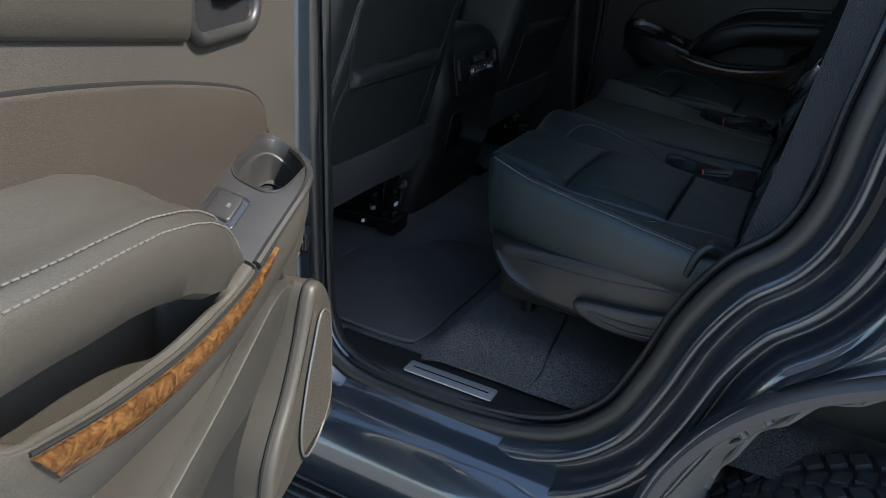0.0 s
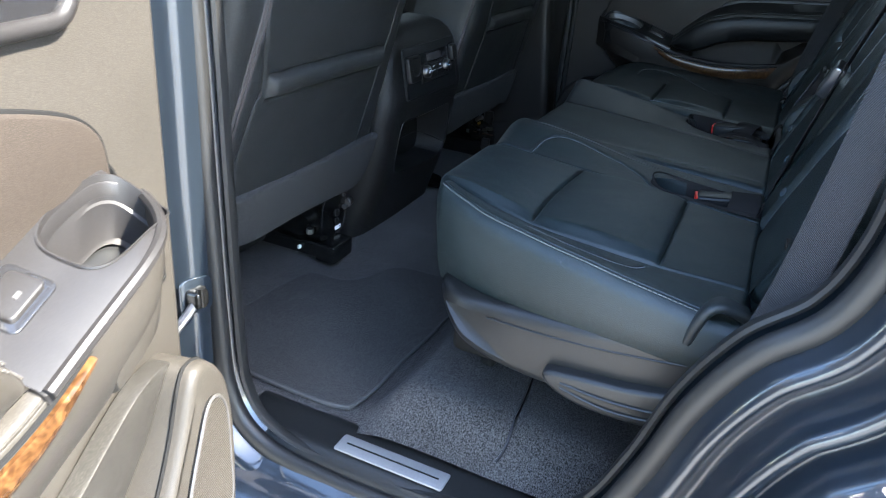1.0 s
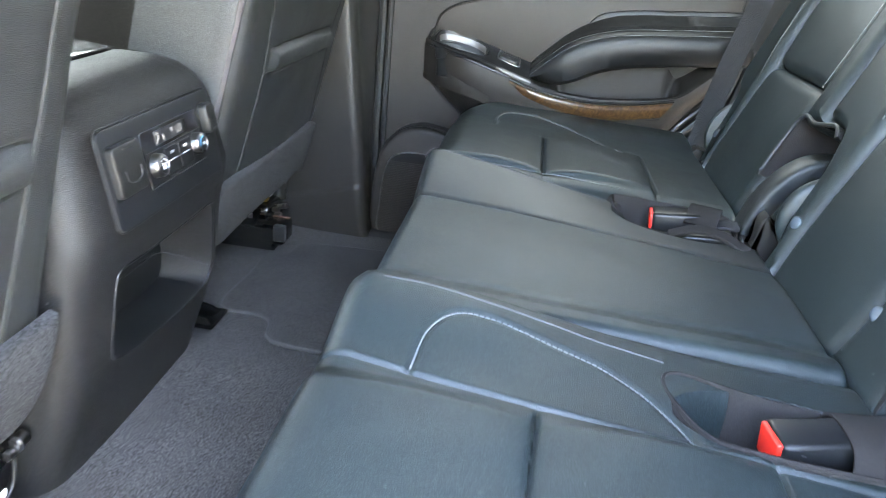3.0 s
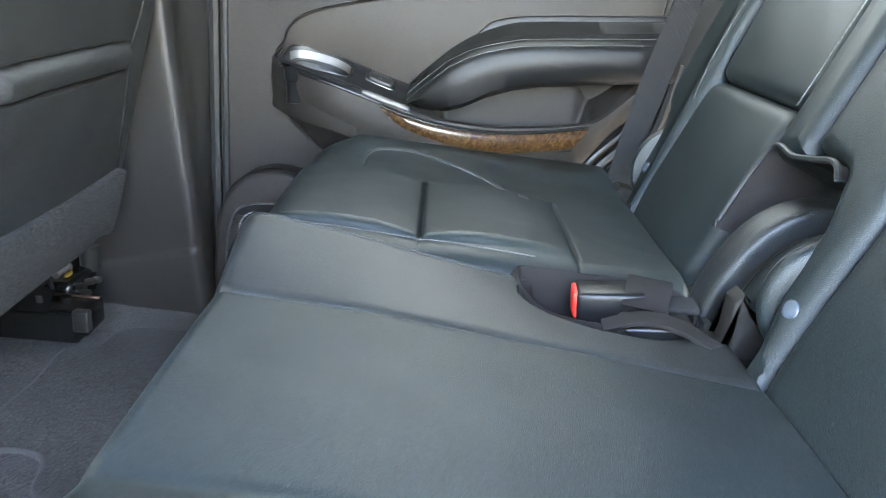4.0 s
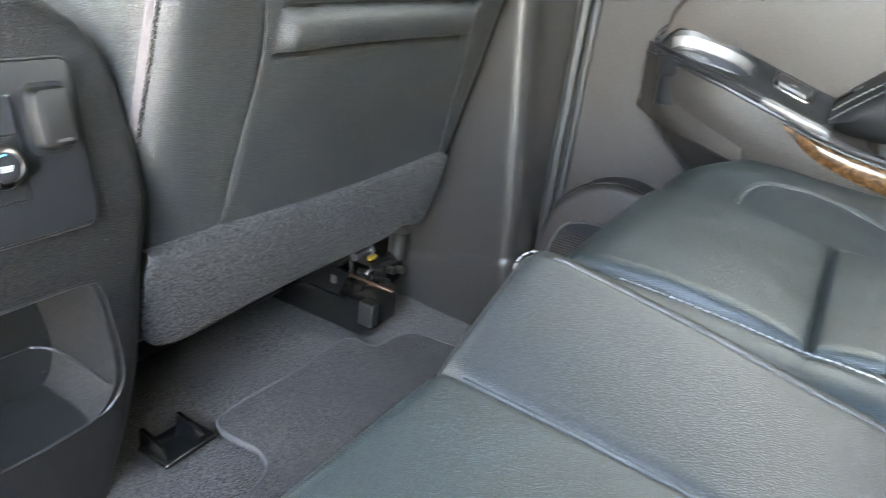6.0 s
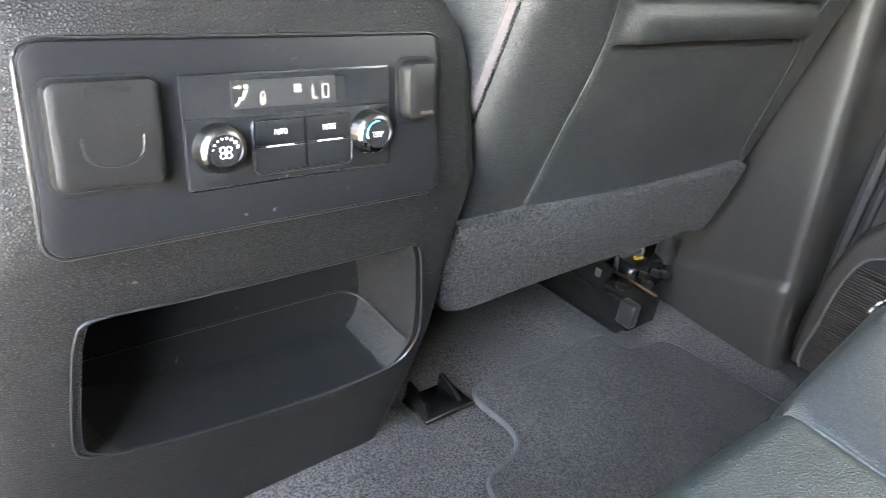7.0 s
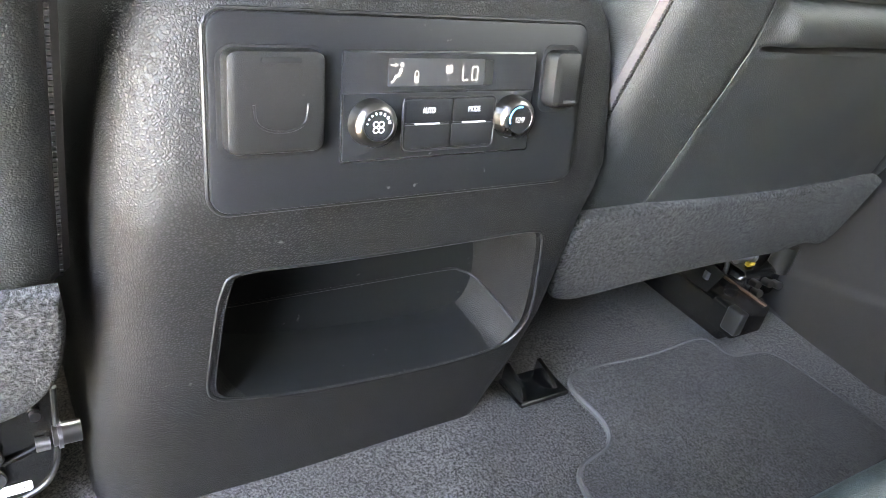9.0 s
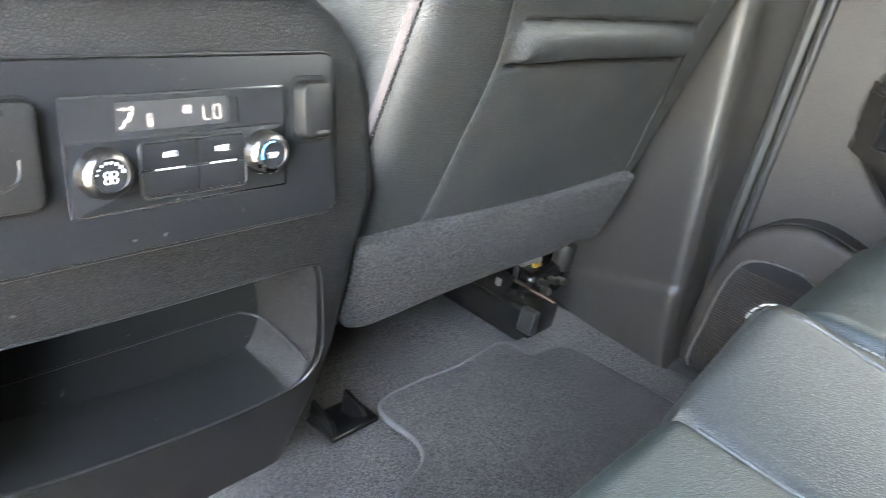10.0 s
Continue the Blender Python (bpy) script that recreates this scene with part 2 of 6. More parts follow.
def spline(pts, n=12, closed=False):
    """Catmull-Rom curve through points of any dimension."""
    p = [np.array(q, float) for q in pts]
    out = []
    m = len(p)
    for i in range(m if closed else m - 1):
        if closed:
            a, b, c, d = p[(i - 1) % m], p[i], p[(i + 1) % m], p[(i + 2) % m]
        else:
            b, c = p[i], p[i + 1]
            a = p[i - 1] if i else 2 * b - c
            d = p[i + 2] if i + 2 < m else 2 * c - b
        for k in range(n):
            t = k / n
            out.append(0.5 * (2 * b + (c - a) * t + (2 * a - 5 * b + 4 * c - d) * t * t + (3 * b - a - 3 * c + d) * t ** 3))
    if not closed:
        out.append(p[-1])
    return np.array(out)


def evenly(line, step):
    """Points at even steps along a polyline."""
    line = np.asarray(line, float)
    seg = np.linalg.norm(np.diff(line, axis=0), axis=1)
    s = np.r_[0, np.cumsum(seg)]
    n = max(2, int(s[-1] / step) + 1)
    at = np.linspace(0, s[-1], n)
    return np.stack([np.interp(at, s, line[:, k]) for k in range(line.shape[1])], 1)


def loft(rows, close_u=False, close_v=False, caps=False, flip=False):
    """A skin over equal rows of points."""
    nr, nc = len(rows), len(rows[0])
    verts = [v for r in rows for v in r]
    faces = []
    for i in range(nr if close_u else nr - 1):
        for j in range(nc if close_v else nc - 1):
            a, b = i * nc + j, i * nc + (j + 1) % nc
            c, d = ((i + 1) % nr) * nc + (j + 1) % nc, ((i + 1) % nr) * nc + j
            faces.append((a, b, c, d))
    if caps:
        faces.append(tuple(range(nc))[::-1])
        faces.append(tuple((nr - 1) * nc + j for j in range(nc)))
    me = mesh_of(verts, faces)
    bm = bmesh.new()
    bm.from_mesh(me)
    bpy.data.meshes.remove(me)
    bmesh.ops.recalc_face_normals(bm, faces=bm.faces)
    if flip:
        bmesh.ops.reverse_faces(bm, faces=bm.faces)
    return bm


def tube(line, radius, sides=10, caps=True):
    line = np.asarray(line, float)
    rows = []
    up = Vector((0.13, 0.21, 0.97))
    for i, p in enumerate(line):
        t = Vector(line[min(i + 1, len(line) - 1)] - line[max(i - 1, 0)]).normalized()
        if abs(t.dot(up)) > 0.95:
            up = Vector((0.97, 0.1, 0.2))
        a = t.cross(up).normalized()
        b = t.cross(a).normalized()
        r = radius[i] if hasattr(radius, "__len__") else radius
        rows.append([Vector(p) + r * (math.cos(k * 2 * math.pi / sides) * a + math.sin(k * 2 * math.pi / sides) * b) for k in range(sides)])
    return loft(rows, close_v=True, caps=caps)


def ribbon(line, across, width, thick):
    """A strap: a flat band with thickness along a line; across is its width's direction."""
    rows = []
    line = np.asarray(line, float)
    ac = Vector(across).normalized()
    for i, p in enumerate(line):
        t = Vector(line[min(i + 1, len(line) - 1)] - line[max(i - 1, 0)]).normalized()
        a = (ac - ac.dot(t) * t).normalized()
        n = t.cross(a).normalized()
        q = Vector(p)
        w, h = width / 2, thick / 2
        rows.append([q - a * w - n * h * 0.5, q - a * w * 0.94 - n * h, q + a * w * 0.94 - n * h, q + a * w - n * h * 0.5,
                     q + a * w + n * h * 0.5, q + a * w * 0.94 + n * h, q - a * w * 0.94 + n * h, q - a * w + n * h * 0.5])
    return loft(rows, close_v=True, caps=True)


def rbox(lo, hi, r=0.004, seg=3):
    bm = bmesh.new()
    bmesh.ops.create_cube(bm, size=1)
    lo, hi = Vector(lo), Vector(hi)
    for v in bm.verts:
        v.co = Vector([lo[k] + (v.co[k] + 0.5) * (hi[k] - lo[k]) for k in range(3)])
    if r:
        bmesh.ops.bevel(bm, geom=bm.edges[:], offset=r, segments=seg, profile=0.5, affect="EDGES")
    return bm


def slab(outline, thick, to_world, r=0.0, seg=2):
    """A plate of the given 2D outline; to_world(a, b, h) places it, h from 0 to thick, edges rounded at the top."""
    n = len(outline)
    bm = bmesh.new()
    lo = [bm.verts.new(to_world(a, b, 0.0)) for a, b in outline]
    o = np.array(outline, float)
    nrm = []
    area = sum(o[i][0] * o[(i + 1) % n][1] - o[(i + 1) % n][0] * o[i][1] for i in range(n))
    sg = 1 if area > 0 else -1
    for i in range(n):
        e = o[(i + 1) % n] - o[i - 1]
        m = np.array([e[1], -e[0]]) * sg
        nrm.append(m / (np.linalg.norm(m) + 1e-9))
    prev = lo
    steps = [(0.0, thick - r)] + [(r * (1 - math.cos(math.pi / 2 * k / seg)), thick - r + r * math.sin(math.pi / 2 * k / seg)) for k in range(1, seg + 1)] if r else [(0.0, thick)]
    for ins, h in steps:
        cur = [bm.verts.new(to_world(*(o[i] - nrm[i] * ins), h)) for i in range(n)]
        for i in range(n):
            bm.faces.new((prev[i], prev[(i + 1) % n], cur[(i + 1) % n], cur[i]))
        prev = cur
    bm.faces.new(prev)
    bm.faces.new(lo[::-1])
    bmesh.ops.triangulate(bm, faces=[f for f in bm.faces if len(f.verts) > 4])
    return bm


def rrect(a0, a1, b0, b1, r, n=5):
    """A rounded rectangle's outline."""
    out = []
    for ca, cb, s in ((a1 - r, b1 - r, 0), (a0 + r, b1 - r, 90), (a0 + r, b0 + r, 180), (a1 - r, b0 + r, 270)):
        for k in range(n + 1):
            t = radians(s + 90 * k / n)
            out.append((ca + r * math.cos(t), cb + r * math.sin(t)))
    return out


def pad(a0, a1, b0, b1, top, bottom, r, na, nb, m=None, rr=None, side=None):
    """A stuffed pad: its top follows top(a, b) over the inner field and rolls over on all sides down to bottom.
    a, b, h are taken to the world by the matrix m."""
    rr = rr or r
    A = np.linspace(a0 + rr, a1 - rr, na)
    B = np.linspace(b0 + rr, b1 - rr, nb)
    AA, BB = np.meshgrid(A, B, indexing="ij")
    H = top(AA, BB) * np.ones_like(AA)
    verts = [(AA[i, j], BB[i, j], H[i, j]) for i in range(na) for j in range(nb)]
    faces = [(i * nb + j, (i + 1) * nb + j, (i + 1) * nb + j + 1, i * nb + j + 1) for i in range(na - 1) for j in range(nb - 1)]
    rim = [(i, 0) for i in range(na)] + [(na - 1, j) for j in range(1, nb)] + [(i, nb - 1) for i in range(na - 2, -1, -1)] + [(0, j) for j in range(nb - 2, 0, -1)]
    prev = [i * nb + j for i, j in rim]
    nr = len(rim)
    out = []
    for i, j in rim:
        v = np.array([(i == na - 1) * 1.0 - (i == 0) * 1.0, (j == nb - 1) * 1.0 - (j == 0) * 1.0])
        out.append(v / np.linalg.norm(v))
    last = None
    for k in range(1, 6):
        t = math.pi / 2 * k / 5
        cur = []
        for q, (i, j) in enumerate(rim):
            o = out[q] * rr * math.sin(t)
            cur.append(len(verts))
            verts.append((AA[i, j] + o[0], BB[i, j] + o[1], H[i, j] - r * (1 - math.cos(t))))
        faces += [(prev[q], cur[q], cur[(q + 1) % nr], prev[(q + 1) % nr]) for q in range(nr)]
        prev = cur
    for k in range(1, 5):
        cur = []
        for q, (i, j) in enumerate(rim):
            x, y, z = verts[prev[q]] if k == 1 else last[q]
            if k == 1:
                last = last or []
                last.append((x, y, z))
            f = k / 4
            sx, sy = side(f, out[q]) if side else (0, 0)
            cur.append(len(verts))
            verts.append((last[q][0] + sx, last[q][1] + sy, last[q][2] + (bottom - last[q][2]) * f))
        faces += [(prev[q], cur[q], cur[(q + 1) % nr], prev[(q + 1) % nr]) for q in range(nr)]
        prev = cur
    faces.append(tuple(prev))
    if m is not None:
        verts = [m @ Vector(v) for v in verts]
    me = mesh_of(verts, faces)
    bm = bmesh.new()
    bm.from_mesh(me)
    bpy.data.meshes.remove(me)
    bmesh.ops.triangulate(bm, faces=[f for f in bm.faces if len(f.verts) > 4])
    return bm


def line_gap(X, Y, line):
    """Distance of grid points from a polyline."""
    line = np.asarray(line, float)
    best = np.full(X.shape, 9.0)
    for (x0, y0), (x1, y1) in zip(line[:-1], line[1:]):
        dx, dy = x1 - x0, y1 - y0
        t = np.clip(((X - x0) * dx + (Y - y0) * dy) / (dx * dx + dy * dy + 1e-12), 0, 1)
        best = np.minimum(best, np.hypot(X - x0 - t * dx, Y - y0 - t * dy))
    return best


def bell(d, w):
    return np.exp(-(d / w) ** 2)


def ramp(v, a, b):
    t = np.clip((v - a) / (b - a), 0, 1)
    return t * t * (3 - 2 * t)


def stitches(line, step=0.0060, size=0.0012, lift=0.0008):
    """Single stitches along a 3D line, each a small rounded dash."""
    pts = evenly(line, step)
    bm = bmesh.new()
    for p, q in zip(pts[:-1], pts[1:]):
        t = Vector(q - p)
        c = Vector((p + q) / 2) + Vector((0, 0, lift))
        rot = t.to_track_quat("X", "Z").to_matrix().to_4x4()
        bmesh.ops.create_cube(bm, size=1, matrix=Matrix.Translation(c) @ rot @ Matrix.Diagonal((t.length * 0.72, size, size, 1)))
    return bm


def sweep(profile, line, centre):
    """Profile points (n, y) carried along a line of (x, z), n pointing away from the centre."""
    line = np.asarray(line, float)
    rows = []
    for i, p in enumerate(line):
        t = line[min(i + 1, len(line) - 1)] - line[max(i - 1, 0)]
        t /= np.linalg.norm(t)
        n = np.array([t[1], -t[0]])
        if n @ (p - centre) < 0:
            n = -n
        rows.append([(p[0] + n[0] * a, y, p[1] + n[1] * a) for a, y in profile])
    return rows


def cut(bm, cutter):
    """The first solid less the second."""
    pair = []
    for b in (bm, cutter):
        bmesh.ops.recalc_face_normals(b, faces=b.faces)
        me = bpy.data.meshes.new("cutting")
        b.to_mesh(me)
        b.free()
        pair.append(new("cutting", me))
    a, c = pair
    md = a.modifiers.new("cut", "BOOLEAN")
    md.object, md.operation, md.solver = c, "DIFFERENCE", "EXACT"
    bpy.context.view_layer.update()
    me = bpy.data.meshes.new_from_object(a.evaluated_get(bpy.context.evaluated_depsgraph_get()))
    for o in pair:
        d = o.data
        bpy.data.objects.remove(o)
        bpy.data.meshes.remove(d)
    out = bmesh.new()
    out.from_mesh(me)
    bpy.data.meshes.remove(me)
    return out


def grid(f, us, vs):
    return loft([[f(u, v) for v in vs] for u in us])


# ---- the setting: ground, floor, cabin shell ----
GROUND = -0.66
bm = bmesh.new()
bmesh.ops.create_grid(bm, x_segments=2, y_segments=2, size=400, matrix=Matrix.Translation((0, 0, GROUND)))
setting("ground", bm, ASPHALT, "grey concrete ground under the parked car", "ground")


def floor_z(x, y):
    step = 0.072 * ramp(np.array(x), 0.262, 0.335) * (1 - 0.15 * ramp(np.array(x), 0.45, 0.7)) * (1 - 0.8 * ramp(np.array(-y), 0.70, 0.80))
    side = 0.012 * ramp(np.array(abs(y)), 0.66, 0.76)
    tunnel = 0.02 * (1 - ramp(np.array(abs(y)), 0.12, 0.30)) * (1 - ramp(np.array(x), 0.0, 0.2))
    return float(step + side + tunnel)


xs = np.linspace(-1.2, 2.3, 160)
ys = np.linspace(-0.80, 0.80, 70)
setting("floor", grid(lambda x, y: (x, y, floor_z(x, y) + 0.003 * noise.noise((x * 9, y * 9, 0))), xs, ys), CARPET,
        "charcoal grey cut-pile carpet over the car floor", "carpet")

OPENING = np.array((0.45, 0.5))
curve = spline([(0.06, 1.16), (0.070, 0.90), (0.082, 0.62), (0.088, 0.40), (0.096, 0.18), (0.108, 0.075), (0.150, 0.012), (0.24, -0.012), (0.43, -0.010),
                (0.57, 0.022), (0.655, 0.092), (0.700, 0.19), (0.735, 0.300), (0.780, 0.385), (0.835, 0.445), (0.862, 0.52), (0.872, 0.63), (0.895, 0.80), (0.915, 1.00), (0.88, 1.13), (0.75, 1.175), (0.40, 1.19)], 10)


def lean(y, z, k=0.42):
    """The car's sides tip inwards above the waist."""
    return y + k * max(0.0, z - 0.70) * (1 if y < 0 else -1)


def leaned(rows):
    return [[(x, lean(y, z), z) for x, y, z in r] for r in rows]


seal = [(0.010 + 0.016 * math.cos(t), -0.872 + 0.014 * math.sin(t)) for t in np.linspace(0, 2 * math.pi, 13)[:-1]]
body = thing("car_body", (0.5, -0.95, GROUND), "dark blue metallic car body around the open rear door", "car")
part("door_seal", loft(leaned(sweep(seal, curve, OPENING)), close_v=True), RUBBER, body, "black rubber door seal")
lip = [(-0.012 + 0.006 * math.cos(t), -0.852 + 0.010 * math.sin(t)) for t in np.linspace(0, 2 * math.pi, 9)[:-1]]
part("inner_seal_lip", loft(leaned(sweep(lip, curve, OPENING)), close_v=True), RUBBER, body)
flange = spline([(-0.005, -0.845), (0.012, -0.868), (0.020, -0.885), (0.030, -0.906), (0.040, -0.911), (0.050, -0.900), (0.058, -0.898), (0.066, -0.922), (0.074, -0.948), (0.086, -0.950), (0.093, -0.938), (0.099, -0.942), (0.108, -0.976), (0.118, -0.992)], 5)
part("door_frame", loft(leaned(sweep(flange, curve, OPENING))), PAINT, body, "glossy stepped door frame in dark blue paint")

# rear quarter from the frame's outer edge to the wheel arch
ARCH, ARCH_R = np.array((1.135, 0.005)), 0.40
lo = next(i for i, p in enumerate(curve) if p[0] > 0.60)
hi = next(i for i, p in enumerate(curve) if p[0] > 0.86 and p[1] > 0.95)
outer = sweep([(0.118, -0.992)], curve[lo:hi], OPENING)
outer = evenly([r[0] for r in outer], 0.012)
near_arch = []
for f in np.linspace(0, 1, len(outer)):
    if f < 0.62:
        a = radians(200 - 112 * f / 0.62)
        near_arch.append((ARCH[0] + ARCH_R * math.cos(a), -1.004, ARCH[1] + ARCH_R * math.sin(a)))
    else:
        g = (f - 0.62) / 0.38
        near_arch.append((1.149 + 0.9 * g, -1.004, 0.405 + 0.35 * g))
rows = []
for f in np.linspace(0, 1, 25):
    rows.append([tuple(np.array(p) * (1 - f) + np.array(q) * f + np.array((0, -0.014 * math.sin(math.pi * f) - 0.010 * math.sin(math.pi * 3 * f), 0))) for p, q in zip(outer, near_arch)])
part("quarter_panel", loft(rows), PAINT, body)
flare = [(0.0, -1.004), (-0.004, -1.014), (-0.014, -1.022), (-0.028, -1.020), (-0.034, -1.008), (-0.034, -0.985)]
arc = np.array([(ARCH[0] + ARCH_R * math.cos(radians(a)), ARCH[1] + ARCH_R * math.sin(radians(a))) for a in range(205, 40, -3)])
part("arch_flare", loft(sweep([(p, y) for p, y in flare], arc, ARCH)), FLARE, body, "rounded dark grey lip round the wheel arch")
liner = [(-0.034, -0.99), (-0.040, -0.972), (-0.058, -0.955), (-0.068, -0.93), (-0.090, -0.905), (-0.098, -0.87), (-0.096, -0.78), (-0.10, -0.64), (-0.36, -0.63)]
arc_in = np.array([(ARCH[0] + ARCH_R * math.cos(radians(a)), ARCH[1] + ARCH_R * math.sin(radians(a))) for a in range(250, 40, -3)])
part("arch_liner", loft(sweep(liner, arc_in, ARCH)), LINER, body, "dusty black wheel arch liner")


def on_liner(angle, y, r):
    a = radians(angle)
    return Vector((ARCH[0] + r * math.cos(a), y, ARCH[1] + r * math.sin(a)))


for angle in (147, 140, 118):
    part("liner_clip", tube([on_liner(angle, -0.944, 0.340), on_liner(angle, -0.948, 0.331)], 0.0065, 10), SILVER, body, "grey push clip")
slot = [on_liner(151.5, -0.935, 0.3315), on_liner(151.5, -0.915, 0.3195)]
part("liner_slot", ribbon([tuple(p) for p in slot], (on_liner(152.5, 0, 1) - on_liner(150.5, 0, 1)).normalized(), 0.011, 0.002), DARK, body)
part("liner_rib", tube([tuple(on_liner(a, -0.900 + 0.010 * math.sin(a * 0.35), 0.308)) for a in range(172, 100, -3)], 0.006, 8), LINER, body, "raised rib of the liner")

# rocker below the sill
sill = [(-0.86, -0.006), (-0.90, -0.028), (-0.94, -0.040), (-0.975, -0.060), (-1.0, -0.10), (-1.0, -0.16), (-0.97, -0.22), (-0.90, -0.25)]
rock = spline([(y, z) for y, z in sill], 4)
part("rocker_panel", loft([[(x, y, z) for y, z in rock] for x in np.linspace(-1.4, 0.80, 30)]), PAINT, body)
board = thing("running_board", (0.2, -1.06, -0.24), "black ribbed running board below the sill", "running board")
part("step", rbox((-1.2, -1.16, -0.27), (0.72, -0.95, -0.22), 0.02), PLASTIC, board)
for i in range(9):
    y = -1.145 + 0.021 * i
    part("rib", rbox((-1.15, y, -0.222), (0.68, y + 0.009, -0.214), 0.003, 1), RUBBER, board)

# sill trim inside the seal, with its plate
trim = spline([(-0.765, 0.004), (-0.785, 0.014), (-0.81, 0.013), (-0.845, 0.010), (-0.862, 0.000), (-0.868, -0.012)], 4)
sill_trim = part("sill_trim", loft([[(x, y + 0.02 * float(ramp(np.array(x), 0.50, 0.66)), z + 0.10 * float(ramp(np.array(x), 0.60, 0.74))) for y, z in trim] for x in np.linspace(0.10, 0.74, 40)]), SHELL)
tagged(sill_trim, "dark grey plastic sill trim along the door opening", "sill trim", "", "structure")
plate = thing("sill_plate", (0.36, -0.828, 0.014), "brushed metal sill plate with a dark groove, on the sill trim", "sill plate")
part("plate", slab(rrect(0.272, 0.452, -0.847, -0.811, 0.004), 0.003, lambda a, b, h: (a, b, 0.0135 + h), 0.001), PLATE, plate)
part("groove", slab(rrect(0.285, 0.440, -0.8305, -0.8275, 0.001), 0.0006, lambda a, b, h: (a, b, 0.0166 + h)), DARK, plate)

# cabin shell
def wall_quad(name, pts, material, label, category, thick=(0, 0, 0)):
    bm = bmesh.new()
    t = Vector(thick)
    a = [bm.verts.new(p) for p in pts]
    b = [bm.verts.new(Vector(p) + t) for p in pts]
    n = len(pts)
    bm.faces.new(a)
    bm.faces.new(b[::-1])
    for i in range(n):
        bm.faces.new((a[i], b[i], b[(i + 1) % n], a[(i + 1) % n]))
    return setting(name, bm, material, label, category)


ROOF = 1.20
setting("roof", rbox((-1.12, -0.77, ROOF + 0.054), (2.24, 0.77, ROOF + 0.085), 0.014), PAINT, "dark blue painted roof over the cabin", "roof")
# Unseen header, added with the taller dashboard to narrow the windscreen's sky.
wall_quad("trim_sky_cut_header", [(-1.06, -0.74, ROOF), (-1.06, 0.74, ROOF), (-1.10, 0.74, ROOF - 0.09), (-1.10, -0.74, ROOF - 0.09)], HEADLINER, "unseen grey header that cuts sky light at the windscreen", "trim", (-0.03, 0, 0))
setting("ceiling", rbox((-1.05, -0.75, ROOF), (2.2, 0.75, ROOF + 0.05), 0.02), HEADLINER, "dark grey fabric headliner under the roof", "ceiling")
wall_quad("wall_front", [(-1.3, -0.86, -0.1), (-1.3, 0.86, -0.1), (-1.3, 0.86, 0.80), (-1.3, -0.86, 0.80)], PANEL, "black dashboard wall", "wall", (-0.3, 0, 0))
wall_quad("wall_rear", [(2.3, -0.86, -0.1), (2.3, 0.86, -0.1), (2.3, 0.86, 0.70), (2.3, -0.86, 0.70)], PANEL, "black trim at the tail", "wall", (0.08, 0, 0))
wall_quad("wall_far_front", [(-1.3, 0.868, -0.1), (0.10, 0.868, -0.1), (0.10, 0.868, 0.72), (-1.3, 0.86, 0.72)], TRIM, "dark front door trim", "wall", (0, 0.1, 0))
wall_quad("wall_far_rear", [(0.68, 0.868, -0.1), (2.3, 0.868, -0.1), (2.3, 0.868, 0.72), (0.68, 0.868, 0.72)], PILLAR, "dark rear side trim", "wall", (0, 0.1, 0))
wall_quad("wall_near_front", [(-1.3, -0.86, -0.1), (0.03, -0.86, -0.1), (0.03, -0.86, 0.72), (-1.3, -0.86, 0.72)], TRIM, "dark front door trim", "wall", (0, -0.1, 0))
wall_quad("wall_near_rear", [(0.90, -0.80, 0.30), (2.3, -0.80, 0.30), (2.3, -0.80, 0.72), (0.90, -0.80, 0.72)], TRIM, "dark rear side trim", "wall", (0, -0.1, 0))
wall_quad("wheel_house", [(0.80, -0.62, -0.02), (2.3, -0.62, -0.02), (2.3, -0.62, 0.42), (0.80, -0.62, 0.42)], TRIM, "dark trim over the wheel house", "wall", (0, -0.03, 0))
for s, tag in ((-1, "near"), (1, "far")):
    for i, (x0, x1, u0, u1) in enumerate([(-1.35, -1.28, -0.98, -0.88), (-0.08, 0.06, -0.06, 0.05), (0.92, 1.15, 0.94, 1.12), (2.1, 2.3, 2.05, 2.2)]):
        wall_quad("pillar_%s_%d" % (tag, i + 1), [(x0, s * 0.86, 0.70), (x1, s * 0.86, 0.70), (u1, s * 0.66, ROOF + 0.02), (u0, s * 0.66, ROOF + 0.02)], PILLAR, "grey plastic pillar cover", "pillar", (0, s * 0.07, 0))
wall_quad("roof_rail_near", [(-1.0, -0.70, ROOF + 0.02), (2.2, -0.70, ROOF + 0.02), (2.2, -0.705, ROOF - 0.03), (-1.0, -0.705, ROOF - 0.03)], PILLAR, "roof rail above the door", "trim", (0, -0.05, 0.02))
wall_quad("b_pillar_lower_near", [(-0.06, -0.84, -0.02), (0.075, -0.84, -0.02), (0.065, -0.84, 0.72), (-0.06, -0.84, 0.72)], PILLAR, "dark lower pillar cover", "pillar", (0, -0.02, 0))

# Opaque unseen panes, added to keep sun and sky out of the cabin.
for nm, x0, x1 in (("window_1", 0.06, 0.92), ("window_2", 1.12, 2.1), ("window_3", -1.2, -0.06)):
    wall_quad(nm, [(x0, 0.885, 0.72), (x1, 0.885, 0.72), (x1, 0.70, ROOF), (x0, 0.70, ROOF)], OPAQUE_PANE, "opaque dark pane that keeps light out", "window", (0, 0.006, 0))
wall_quad("window_4", [(1.12, -0.885, 0.72), (2.1, -0.885, 0.72), (2.1, -0.70, ROOF), (1.12, -0.70, ROOF)], OPAQUE_PANE, "opaque dark pane that keeps light out", "window", (0, -0.006, 0))
